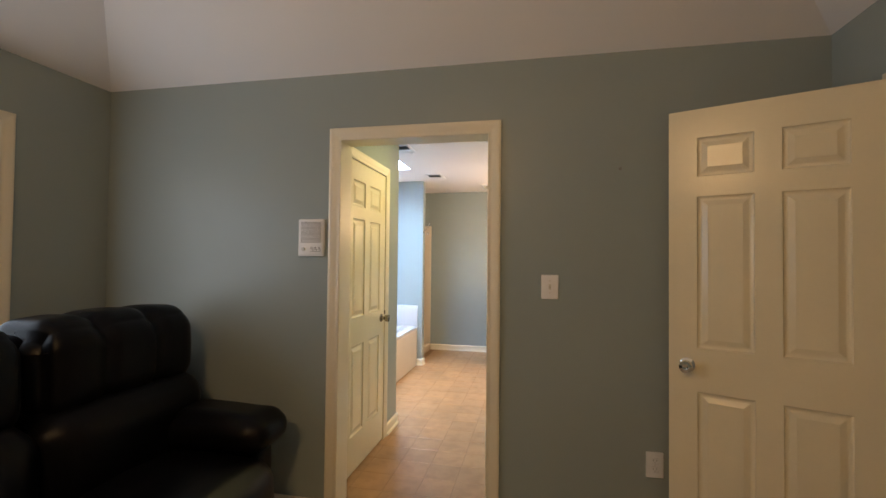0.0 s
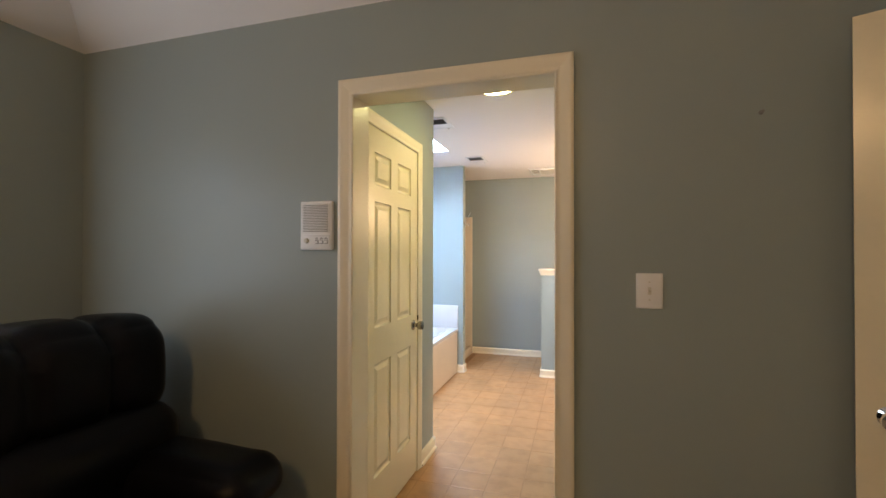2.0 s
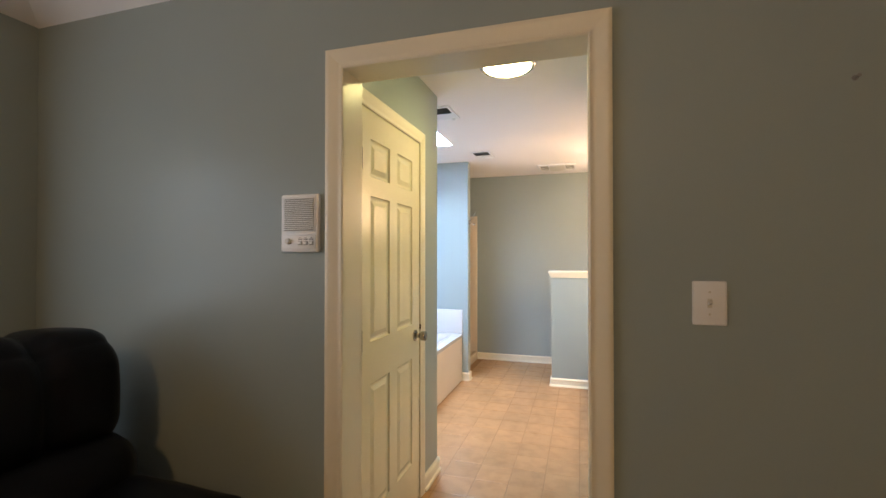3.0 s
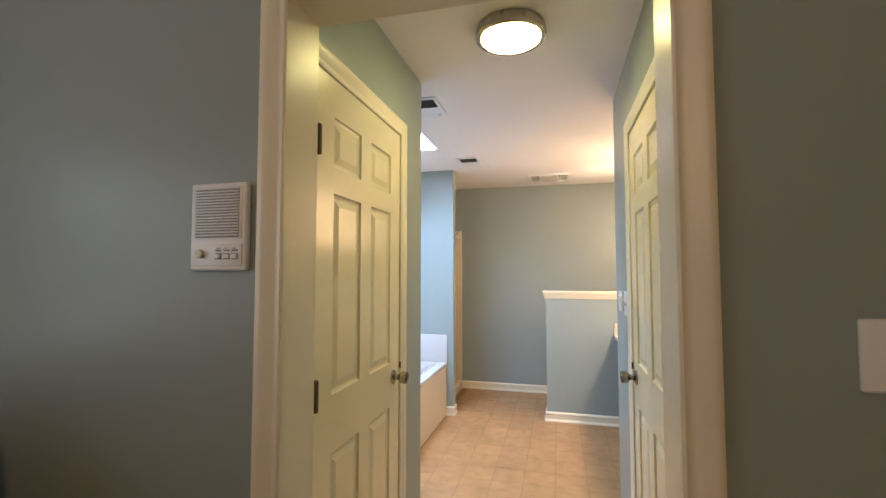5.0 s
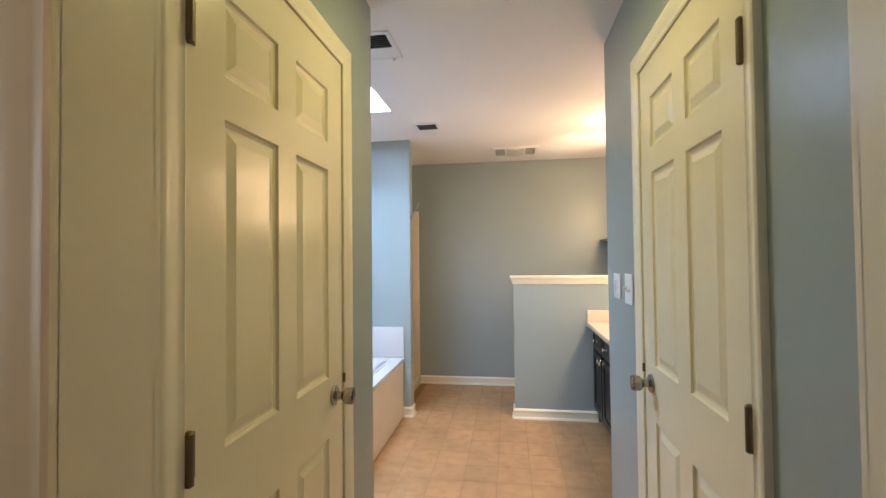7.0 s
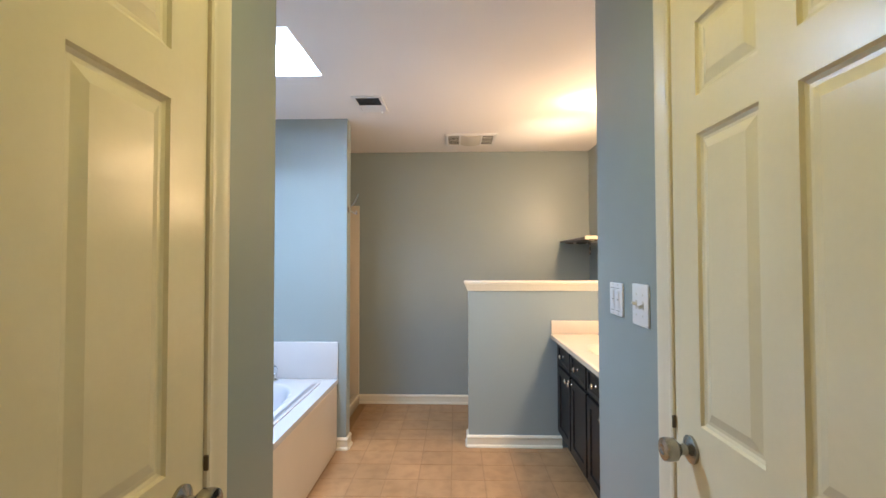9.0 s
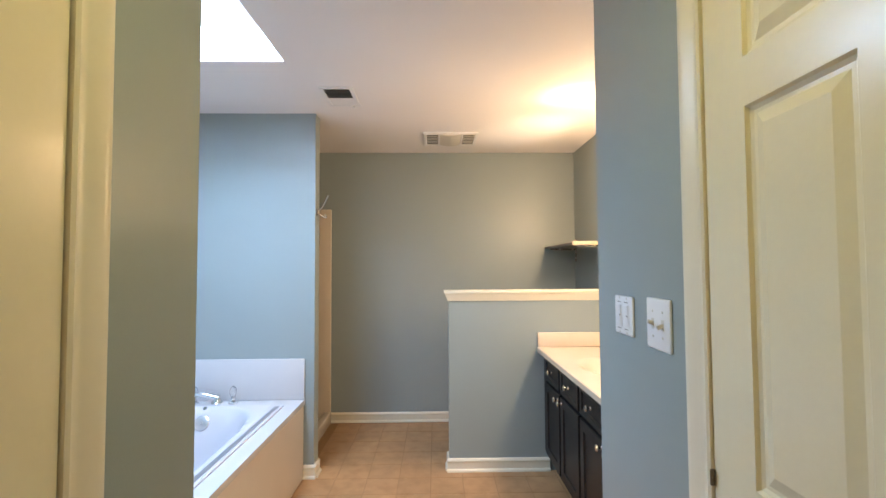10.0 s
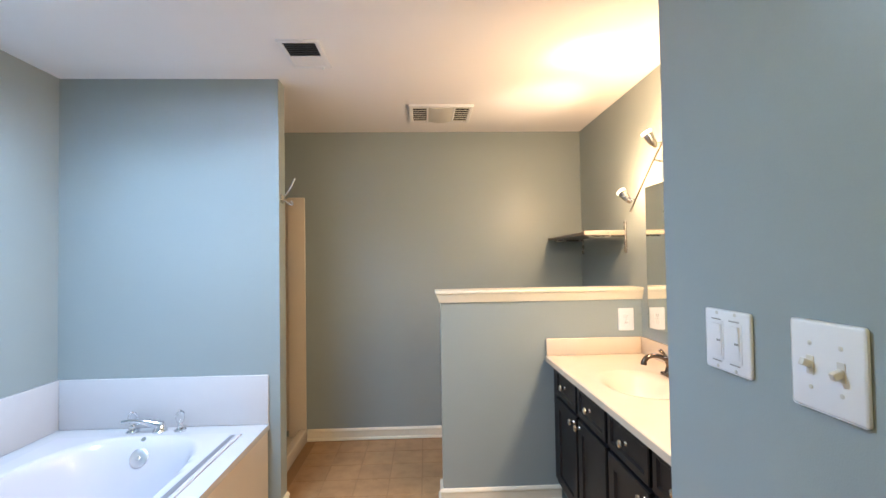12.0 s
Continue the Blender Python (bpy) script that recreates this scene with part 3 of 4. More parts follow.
def wall_plate(name, m, w, h, label, kind, category="light switch"):
    """A wall plate on the plane y = 0 facing -y, its centre at the origin."""
    t = thing(name, m, label, category)
    bm = bmesh.new()
    rbox(bm, -w / 2, w / 2, -0.0065, 0, -h / 2, h / 2, 0.0052, 4)
    part("plate", bm, WHITE, t)

    def screw(x, z):
        s = bmesh.new()
        lathe(s, [(0.0032, 0), (0.0032, 0.0008), (0.002, 0.0014)], Matrix.Translation((x, -0.0065, z)) @ pose(0, 0, 0, 90), 10)
        part("screw", s, ALMOND, t)

    if kind == "toggles" or kind == "toggle":
        for x in ((-0.023, 0.023) if kind == "toggles" else (0.0,)):
            s = bmesh.new()
            box(s, x - 0.0055, x + 0.0055, -0.0075, -0.0065, -0.0125, 0.0125)
            part("slot", s, ALMOND, t, "", False)
            # white lever coloured almond, so its shading sits in the base colour
            s = bmesh.new()
            rbox(s, x - 0.0042, x + 0.0042, -0.021, -0.006, -0.005, 0.005, 0.0015, 2)
            bmesh.ops.rotate(s, verts=s.verts[:], cent=(x, -0.006, 0), matrix=Euler((radians(-22 if x <= 0 else 22), 0, 0)).to_matrix())
            part("toggle", s, ALMOND, t, "toggle lever with its grey-brown shading put into the colour")
            screw(x, 0.030)
            screw(x, -0.030)
    elif kind == "rockers":
        for x in (-0.023, 0.023):
            s = bmesh.new()
            rbox(s, x - 0.0168, x + 0.0168, -0.0080, -0.006, -0.0335, 0.0335, 0.0008, 1)
            part("surround", s, WHITE, t)
            s = bmesh.new()
            rbox(s, x - 0.013, x + 0.013, -0.0105, -0.007, -0.029, 0.029, 0.0012, 2)
            bmesh.ops.rotate(s, verts=s.verts[:], cent=(x, -0.008, 0), matrix=Euler((radians(3), 0, 0)).to_matrix())
            part("rocker", s, WHITE, t)
            for z in (-0.0375, 0.0365):
                s = bmesh.new()
                box(s, x - 0.0125, x + 0.0125, -0.0085, -0.0080, z - 0.0011, z + 0.0011)
                part("mark", s, SPEAKER, t, "", False)
            s = bmesh.new()
            box(s, x + 0.0035, x + 0.0125, -0.0112, -0.0103, -0.002, 0.0015)
            part("indicator", s, SPEAKER, t, "", False)
            screw(x, 0.0478)
            screw(x, -0.0478)
    elif kind == "outlet":
        for z in (-0.0195, 0.0195):
            s = bmesh.new()
            rbox(s, -0.0165, 0.0165, -0.0085, -0.006, z - 0.0135, z + 0.0135, 0.004, 3)
            rec = part("receptacle", s, WHITE, t)
            s = bmesh.new()
            box(s, -0.0075, -0.0055, -0.0092, -0.0085, z - 0.002, z + 0.007)
            box(s, 0.0055, 0.0075, -0.0092, -0.0085, z - 0.002, z + 0.006)
            lathe(s, [(0.0022, 0), (0.0022, 0.0007)], Matrix.Translation((0, -0.0085, z - 0.007)) @ pose(0, 0, 0, 90), 10)
            part("slots", s, GREY, rec, "", False)
        screw(0, 0)
    return t


wall_plate("light_switch", pose(XR, 4.101, 1.240, 0, 0, -90), 0.116, 0.108, "white double rocker switch on the passage wall", "rockers")
wall_plate("light_switch", pose(XR, 3.907, 1.239, 0, 0, -90), 0.112, 0.122, "white double toggle switch beside the door casing", "toggles")
wall_plate("light_switch", pose(-0.029, BW, 1.260), 0.083, 0.119, "white single toggle switch on the bedroom wall", "toggle")
wall_plate("power_outlet", pose(0.450, BW, 0.444), 0.076, 0.118, "white duplex outlet low on the bedroom wall", "outlet", "power outlet")
wall_plate("power_outlet", pose(0.424, PONY, 1.027), 0.090, 0.130, "white duplex outlet on the half-height wall", "outlet", "power outlet")

# intercom beside the doorway
icom = thing("intercom", pose(-1.302, BW, 1.500), "cream wall intercom with a slotted speaker and knobs", "intercom")
b = bmesh.new()
rbox(b, -0.076, 0.076, -0.020, 0, -0.102, 0.102, 0.007, 4)
part("body", b, WHITE, icom)
b = bmesh.new()
rbox(b, -0.066, 0.066, -0.0215, -0.019, -0.030, 0.093, 0.002, 2)
grille = part("speaker_grille", b, WHITE, icom, "slotted speaker grille")
b = bmesh.new()
rbox(b, -0.059, 0.059, -0.0222, -0.0212, -0.026, 0.089, 0.0004, 1)
part("speaker_cloth", b, SPEAKER, grille, "grey speaker cloth behind the slots")
for i in range(17):
    b = bmesh.new()
    rbox(b, -0.060, 0.060, -0.0258, -0.0215, -0.0225 + 0.0067 * i, -0.0186 + 0.0067 * i, 0.0012, 1)
    part("slat", b, WHITE, grille)
b = bmesh.new()
rbox(b, -0.068, 0.068, -0.0235, -0.019, -0.091, -0.041, 0.002, 2)
ctrl = part("control_panel", b, WHITE, icom)
b = bmesh.new()
lathe(b, [(0.0105, 0), (0.010, 0.009), (0.008, 0.011)], Matrix.Translation((-0.040, -0.0235, -0.063)) @ pose(0, 0, 0, 90), 20)
part("volume_knob", b, ALMOND, ctrl, "round almond volume knob")
for i in range(3):
    b = bmesh.new()
    rbox(b, 0.000 + 0.022 * i, 0.014 + 0.022 * i, -0.0290, -0.0235, -0.074, -0.064, 0.001, 1)
    part("switch", b, WHITE, ctrl)
    b = bmesh.new()
    box(b, -0.002 + 0.022 * i, 0.016 + 0.022 * i, -0.0241, -0.0234, -0.076, -0.062)
    part("switch_slot", b, GREY, ctrl, "", False)
    b = bmesh.new()
    box(b, -0.001 + 0.022 * i, 0.015 + 0.022 * i, -0.0240, -0.0234, -0.058, -0.054)
    part("label_bar", b, GREY, ctrl, "", False)
    b = bmesh.new()
    box(b, 0.003 + 0.022 * i, 0.011 + 0.022 * i, -0.0240, -0.0234, -0.052, -0.050)
    part("label_bar", b, GREY, ctrl, "", False)
for x in (-0.052, 0.052):
    b = bmesh.new()
    lathe(b, [(0.003, 0), (0.003, 0.001)], Matrix.Translation((x, -0.0225, -0.019)) @ pose(0, 0, 0, 90), 10)
    part("screw", b, DARK, icom)

# small nail left in the bedroom wall
b = bmesh.new()
lathe(b, [(0.0075, -0.001), (0.007, 0.0015), (0.0022, 0.003), (0.0018, 0.016), (0.0045, 0.017), (0.0045, 0.019)], Matrix.Translation((0.297, BW, 1.833)) @ pose(0, 0, 0, 90), 12)
tagged(part("wall_anchor", b, GREY), "small grey screw anchor stuck in the bedroom wall", "wall anchor")

# ---- things: bath ----
DECK, TX0, TX1, TY0, TY1 = 0.510, -2.62, -1.700, 3.93, 5.700
TC, TYC = (TX0 + TX1) / 2, (TY0 + TY1) / 2
surround = thing("tub_surround", pose(0, 0, 0), "white bathtub deck on a cream apron panel", "tub deck")
b = bmesh.new()
for q in ((TX1, -1.610, YL + 0.002, FIN - 0.002), (XA + 0.002, TX0, YL + 0.002, FIN - 0.002), (TX0, TX1, YL + 0.002, TY0), (TX0, TX1, TY1, FIN - 0.002)):
    box(b, q[0], q[1], q[2], q[3], DECK - 0.032, DECK)
bmesh.ops.remove_doubles(b, verts=b.verts[:], dist=0.0001)
part("deck", b, SPLASH, surround, "white deck slab", False)
b = bmesh.new()
box(b, -1.634, -1.620, YL + 0.002, FIN - 0.002, 0, DECK - 0.032)
part("apron", b, APRON, surround, "cream apron panel", False)
b = bmesh.new()
box(b, XA + 0.002, -1.634, YL + 0.002, YL + 0.03, 0, DECK - 0.032)
part("end_support", b, APRON, surround, "", False)
for q, nm in (((XA + 0.0205, -1.611, FIN - 0.019, FIN - 0.001), "far"), ((XA + 0.001, XA + 0.019, YL + 0.002, FIN - 0.001), "side")):
    b = bmesh.new()
    rbox(b, *q, DECK + 0.001, 0.777, 0.004, 2)
    tagged(part("splash_panel", b, SPLASH), "low white marble splash panel above the tub deck", "splash panel", "tub splash panels")

tub = thing("bathtub", pose(TC, TYC, DECK), "white acrylic drop-in bathtub with a smooth oval basin", "bathtub")


def tub_height(u, v):
    """Height of the tub at u across and v along, both from -1 to 1."""
    x, y = u * (TX1 - TX0) / 2, v * (TY1 - TY0) / 2
    r = (abs(x / 0.385) ** 3.4 + abs(y / 0.872) ** 3.4) ** (1 / 3.4)
    k = min(max((1.0 - r) / 0.26, 0), 1)
    k = k * k * (3 - 2 * k)
    return 0.007 - 0.39 * k


b = bmesh.new()
NU, NV = 56, 90
us = [-1 + 2 * i / NU for i in range(NU + 1)]
vs = [-1 + 2 * i / NV for i in range(NV + 1)]
grid = [[b.verts.new((u * (TX1 - TX0) / 2, v * (TY1 - TY0) / 2, tub_height(u, v))) for u in us] for v in vs]
for j in range(NV):
    for i in range(NU):
        b.faces.new((grid[j][i], grid[j][i + 1], grid[j + 1][i + 1], grid[j + 1][i]))
part("basin", b, ACRYLIC, tub)
b = bmesh.new()
tube(b, [(TX1 - TC - 0.006, TY0 - TYC + 0.02, 0.003), (TX1 - TC - 0.006, TY1 - TYC - 0.02, 0.003)], 0.0065, 8)
part("rim_lip", b, ACRYLIC, tub, "raised rounded rim lip")
# flat grey strip: the shadow along the rim lip, put into colour
b = bmesh.new()
box(b, TX1 - TC - 0.046, TX1 - TC - 0.020, TY0 - TYC + 0.04, TY1 - TYC - 0.03, 0.0072, 0.0088)
part("rim_groove_shade", b, SEAMSHADE, tub, "grey strip along the rim seam, painted as its shadow band", False)
b = bmesh.new()


def on_basin(x, y):
    """A frame on the basin's surface at x, y, with z along its normal."""
    f = lambda p, q: tub_height(p / ((TX1 - TX0) / 2), q / ((TY1 - TY0) / 2))
    nrm = Vector((f(x - 0.01, y) - f(x + 0.01, y), f(x, y - 0.01) - f(x, y + 0.01), 0.02)).normalized()
    return Matrix.Translation((x, y, f(x, y))) @ nrm.to_track_quat("Z", "Y").to_matrix().to_4x4()


mo = on_basin(-0.008, 0.806)
lathe(b, [(0.043, -0.012), (0.043, 0.006), (0.039, 0.009), (0.012, 0.010), (0.009, 0.014)], mo, 28)
part("overflow_plate", b, SATIN, tub, "round chrome overflow plate")
b = bmesh.new()
lathe(b, [(0.012, 0.0), (0.012, 0.004)], on_basin(-0.013, 0.853), 14)
part("screw_cap", b, CHROME, tub)
b = bmesh.new()
lathe(b, [(0.036, -0.002), (0.036, 0.003), (0.024, 0.004)], pose(-0.0, 0.28, -0.392), 24)
part("drain", b, CHROME, tub, "chrome drain ring")

b = bmesh.new()
lathe(b, [(0.026, -0.004), (0.026, 0.004), (0.019, 0.008), (0.017, 0.003), (0.007, 0.004), (0.005, 0.010)], on_basin(-0.170, 0.710), 20)
part("jet", b, FAUCET, tub, "dark ringed whirlpool jet")

tubtap = thing("tub_faucet", pose(-2.245, 5.772, DECK), "chrome deck-mounted tub faucet with clear knobs", "faucet")
b = bmesh.new()
pts = arc_points(lambda s: (0.100 - 0.175 * s, -0.050 * s, 0.030 + 0.046 * math.sin(s * 1.75) - 0.004 * s), 12)
tube(b, pts, [0.026 - 0.0185 * (i / 11) ** 0.6 for i in range(12)], 14)
lathe(b, [(0.036, 0), (0.036, 0.005), (0.029, 0.012), (0.026, 0.030), (0.018, 0.044)], pose(0.092, 0, 0), 24)
part("spout", b, CHROME, tubtap, "curved chrome spout")
for x in (-0.050, 0.195):
    b = bmesh.new()
    lathe(b, [(0.030, 0), (0.030, 0.005), (0.022, 0.010), (0.016, 0.014), (0.019, 0.020), (0.013, 0.026), (0.014, 0.034), (0.010, 0.040)], pose(x, 0, 0), 24)
    h = part("handle", b, CHROME, tubtap)
    b = bmesh.new()
    lathe(b, [(0.009, 0.040), (0.017, 0.050), (0.022, 0.066), (0.021, 0.088), (0.014, 0.100), (0.009, 0.104)], pose(x, 0, 0), 10)
    knob = part("knob", b, CLEAR, h, "clear acrylic knob")
    b = bmesh.new()
    lathe(b, [(0.009, 0.104), (0.0085, 0.109), (0.004, 0.112)], pose(x, 0, 0), 14)
    part("knob_cap", b, CHROME, h)

# robe hook on the end of the fin wall
hook = thing("robe_hook", pose(-1.552, 5.890, 1.750), "chrome double robe hook on the wall end", "hook")
b = bmesh.new()
lathe(b, [(0.026, 0), (0.026, 0.004), (0.018, 0.010), (0.010, 0.016)], pose(0, 0, 0, 0, 90), 20)
part("rose", b, NICKEL, hook)
for s, zz in ((1, 1), (-1, 0)):
    b = bmesh.new()
    if zz:
        pts = arc_points(lambda k: (0.012 + 0.060 * k, -0.012 * k, 0.012 + 0.035 * k + 0.050 * k * k), 8) + [(0.078, -0.012, 0.112)]
    else:
        pts = arc_points(lambda k: (0.012 + 0.052 * math.sin(k * 2.2), 0.0, -0.006 - 0.030 * math.sin(k * 2.9)), 9)
    tube(b, pts, [0.0042] * (len(pts) - 1) + [0.0062], 8)
    part("prong", b, CHROME, hook)

# shower stall behind the fin wall
stall = thing("shower_stall", pose(0, 0, 0), "almond acrylic shower stall open to one side", "shower stall")
for nm, q in (("far_panel", (-2.66, -1.688, BACK - 0.034, BACK - 0.004, 0.09, 1.885)), ("near_panel", (-2.66, -1.76, FIN + 0.124, FIN + 0.15, 0.09, 1.885)), ("back_panel", (XA + 0.004, -2.66, FIN + 0.124, BACK - 0.004, 0.09, 1.885)), ("threshold", (-1.735, -1.672, FIN + 0.15, BACK - 0.034, 0.0, 0.105)), ("pan", (-2.66, -1.735, FIN + 0.15, BACK - 0.034, 0.0, 0.05))):
    b = bmesh.new()
    rbox(b, *q, 0.012 if nm == "threshold" else 0.006, 3)
    part(nm, b, STALL, stall)
b = bmesh.new()
rbox(b, -1.810, -1.675, BACK - 0.052, BACK - 0.036, 0.0, 1.893, 0.006, 3)
part("flange", b, STALL, stall, "rounded almond front flange")

# ---- things: vanity ----
VY0, VY1, VX = YR + 0.004, PONY - 0.004, -0.010
COLS = [VY1, 5.472, 5.120, 4.768, 4.416]
FRONT = 5.822   # far edge of the fronts, short of the half-height wall by a filler


def knob(parent, y, z, x=VX):
    bm = bmesh.new()
    lathe(bm, [(0.009, 0), (0.008, 0.003), (0.005, 0.006), (0.005, 0.013), (0.012, 0.017), (0.0155, 0.022), (0.014, 0.027), (0.007, 0.030)], Matrix.Translation((x - 0.020, y, z)) @ pose(0, 0, 0, 0, -90), 18)
    part("knob", bm, CHROME, parent, "round polished chrome knob")


def shaker(bm, y0, y1, z0, z1, rail):
    """A framed front with a recessed field and a bevelled inner edge, facing -x."""
    x = VX
    box(bm, x - 0.010, x - 0.001, y0, y1, z0, z1)
    steps = [(0.0, -0.017), (0.004, -0.020), (rail, -0.020), (rail + 0.008, -0.0115), (rail + 0.016, -0.0115)]
    rows = [[bm.verts.new((x + d, y, z)) for y, z in ((y0 + i, z0 + i), (y1 - i, z0 + i), (y1 - i, z1 - i), (y0 + i, z1 - i))] for i, d in steps]
    first = [bm.verts.new((x - 0.010, y, z)) for y, z in ((y0, z0), (y1, z0), (y1, z1), (y0, z1))]
    rows.insert(0, first)
    for a, c in zip(rows, rows[1:]):
        for k in range(4):
            bm.faces.new((a[k], a[(k + 1) % 4], c[(k + 1) % 4], c[k]))
    bm.faces.new(rows[-1])


for pair in (0, 1):
    ya, yb, ym = COLS[2 * pair + 2], COLS[2 * pair], COLS[2 * pair + 1]
    cab = thing("vanity_cabinet", pose(0, 0, 0), "dark espresso vanity cabinet with two drawers over two doors", "cabinet", "vanity cabinets")
    b = bmesh.new()
    e = 0.0008
    box(b, VX, VX + 0.018, (VY0 if pair else ya) + e, yb - e, 0.135, 0.792)
    box(b, VX + 0.018, XV - 0.002, ya + e, ya + 0.017, 0.135, 0.792)
    box(b, VX + 0.018, XV - 0.002, yb - 0.017, yb - e, 0.135, 0.792)
    box(b, VX + 0.085, XV - 0.002, ya + e, ya + 0.017, 0.0, 0.135)
    box(b, VX + 0.085, XV - 0.002, yb - 0.017, yb - e, 0.0, 0.135)
    box(b, VX + 0.018, XV - 0.002, ya + 0.017, yb - 0.017, 0.135, 0.15)
    part("body", b, ESPRESSO, cab, "", False)
    b = bmesh.new()
    box(b, VX + 0.070, VX + 0.085, ya + 0.017, yb - 0.017, 0, 0.135)
    part("toe_kick", b, ESPRESSO, cab, "", False)
    for k, (y0, y1) in enumerate(((ym, yb), (ya, ym))):
        b = bmesh.new()
        y1 = min(y1, FRONT)
        shaker(b, y0 + 0.012, y1 - 0.012, 0.638, 0.786, 0.028)
        d = part("drawer_front", b, ESPRESSO, cab, "", False)
        knob(d, (y0 + y1) / 2, 0.714)
        b = bmesh.new()
        shaker(b, y0 + 0.012, y1 - 0.012, 0.155, 0.620, 0.052)
        d = part("door", b, ESPRESSO, cab, "", False)
        knob(d, y0 + 0.040 if k == 0 else y1 - 0.040, 0.588)

top_thing = thing("vanity_countertop", pose(0, 0, 0), "cream cultured marble countertop with a moulded oval sink", "countertop")
b = bmesh.new()
CX0, CX1, CY0, CY1, CT = -0.058, XV - 0.002, VY0, VY1, 0.828
NX, NY = 44, 100
SINKX, SINKY = 0.210, 5.30


def counter_z(x, y):
    r = math.hypot((x - SINKX) / 0.175, (y - SINKY) / 0.225)
    k = min(max((1.06 - r) / 1.0, 0), 1)
    k = k * k * (3 - 2 * k)
    edge = min(max((CX0 + 0.012 - x) / 0.012, 0), 1)
    return CT - 0.105 * k - 0.006 * edge * edge


xs = [CX0, CX0 + 0.004, CX0 + 0.008] + [CX0 + 0.012 + (CX1 - CX0 - 0.012) * i / NX for i in range(NX + 1)]
ys = [CY0 + (CY1 - CY0) * j / NY for j in range(NY + 1)]
grid = [[b.verts.new((x, y, counter_z(x, y))) for x in xs] for y in ys]
for j in range(NY):
    for i in range(len(xs) - 1):
        b.faces.new((grid[j][i], grid[j][i + 1], grid[j + 1][i + 1], grid[j + 1][i]))
low = [b.verts.new((CX0, y, 0.795)) for y in ys]
low2 = [b.verts.new((VX + 0.018, y, 0.795)) for y in ys]
for j in range(NY):
    b.faces.new((grid[j][0], grid[j + 1][0], low[j + 1], low[j]))
    b.faces.new((low[j], low[j + 1], low2[j + 1], low2[j]))
part("top", b, COUNTER, top_thing)
b = bmesh.new()
rbox(b, CX0 + 0.004, CX1 - 0.019, CY1 - 0.019, CY1, CT + 0.0005, CT + 0.098, 0.004, 2)
part("side_splash", b, COUNTER, top_thing)
b = bmesh.new()
rbox(b, CX1 - 0.018, CX1, CY0, CY1, CT + 0.0005, CT + 0.098, 0.004, 2)
part("back_splash", b, COUNTER, top_thing)
b = bmesh.new()
lathe(b, [(0.022, 0), (0.022, 0.003), (0.012, 0.004)], pose(SINKX, SINKY, CT - 0.105), 20)
part("drain", b, CHROME, top_thing)

tap = thing("sink_faucet", pose(0.395, SINKY + 0.05, CT) @ Matrix.Scale(1.05, 4), "dark nickel arched sink faucet with two lever handles", "faucet")
b = bmesh.new()
rbox(b, -0.028, 0.028, -0.085, 0.085, 0, 0.016, 0.007, 3)
part("base_plate", b, FAUCET, tap)
b = bmesh.new()
lathe(b, [(0.024, 0.014), (0.019, 0.030), (0.015, 0.052), (0.013, 0.062)], None, 20)
pts = arc_points(lambda s: (-0.118 * s, 0, 0.058 + 0.046 * math.sin(s * 1.9)), 10) + [(-0.132, 0, 0.094), (-0.141, 0, 0.080), (-0.143, 0, 0.066)]
tube(b, pts, [0.014] * 3 + [0.0105] * 7 + [0.011, 0.012, 0.0135], 12)
part("spout", b, FAUCET, tap)
for s in (-1, 1):
    b = bmesh.new()
    lathe(b, [(0.023, 0.014), (0.017, 0.026), (0.012, 0.046), (0.016, 0.058), (0.014, 0.068), (0.008, 0.076)], pose(0, 0.055 * s, 0), 18)
    h = part("handle", b, FAUCET, tap)
    b = bmesh.new()
    tube(b, [(0.0, 0.055 * s, 0.070), (-0.010, 0.066 * s, 0.088), (-0.020, 0.080 * s, 0.104), (-0.026, 0.087 * s, 0.110)], [0.006, 0.0055, 0.009, 0.007], 10)
    part("lever", b, FAUCET, h)

mirror = thing("wall_mirror", pose(XV, 5.122, 1.40), "large frameless mirror on the wall above the vanity", "mirror")
b = bmesh.new()
box(b, -0.006, -0.001, -0.712, 0.712, -0.41, 0.385)
part("glass", b, MIRROR, mirror, "", False)

# arched light bar over the mirror
bar = thing("vanity_light", pose(0.415, 5.115, 1.645), "brushed nickel arched light bar with swivel spot heads", "vanity light")


def bar_at(s):
    return (0.010 * math.cos(s), 0.70 * s, 0.50 * (1 - abs(s) ** 1.35))


b = bmesh.new()
tube(b, arc_points(lambda k: bar_at(-1 + 2 * k), 41), 0.0045, 8)
part("rail", b, NICKEL, bar)
b = bmesh.new()
lathe(b, [(0.060, 0.0), (0.060, 0.012), (0.050, 0.020)], pose(XV - 0.415 - 0.0005, 0, 0.46, 0, -90), 28)
tube(b, [(XV - 0.435, 0, 0.46), (0.012, 0, 0.468)], 0.008, 8)
part("wall_canopy", b, NICKEL, bar)
for s in (-0.62, 0.62):
    b = bmesh.new()
    x, y, z = bar_at(s)
    tube(b, [(x, y, z), (XV - 0.416, y, z - 0.02)], 0.005, 8)
    lathe(b, [(0.018, 0), (0.018, 0.006), (0.010, 0.012)], pose(XV - 0.4156, y, z - 0.02, 0, -90), 16)
    part("standoff", b, NICKEL, bar)
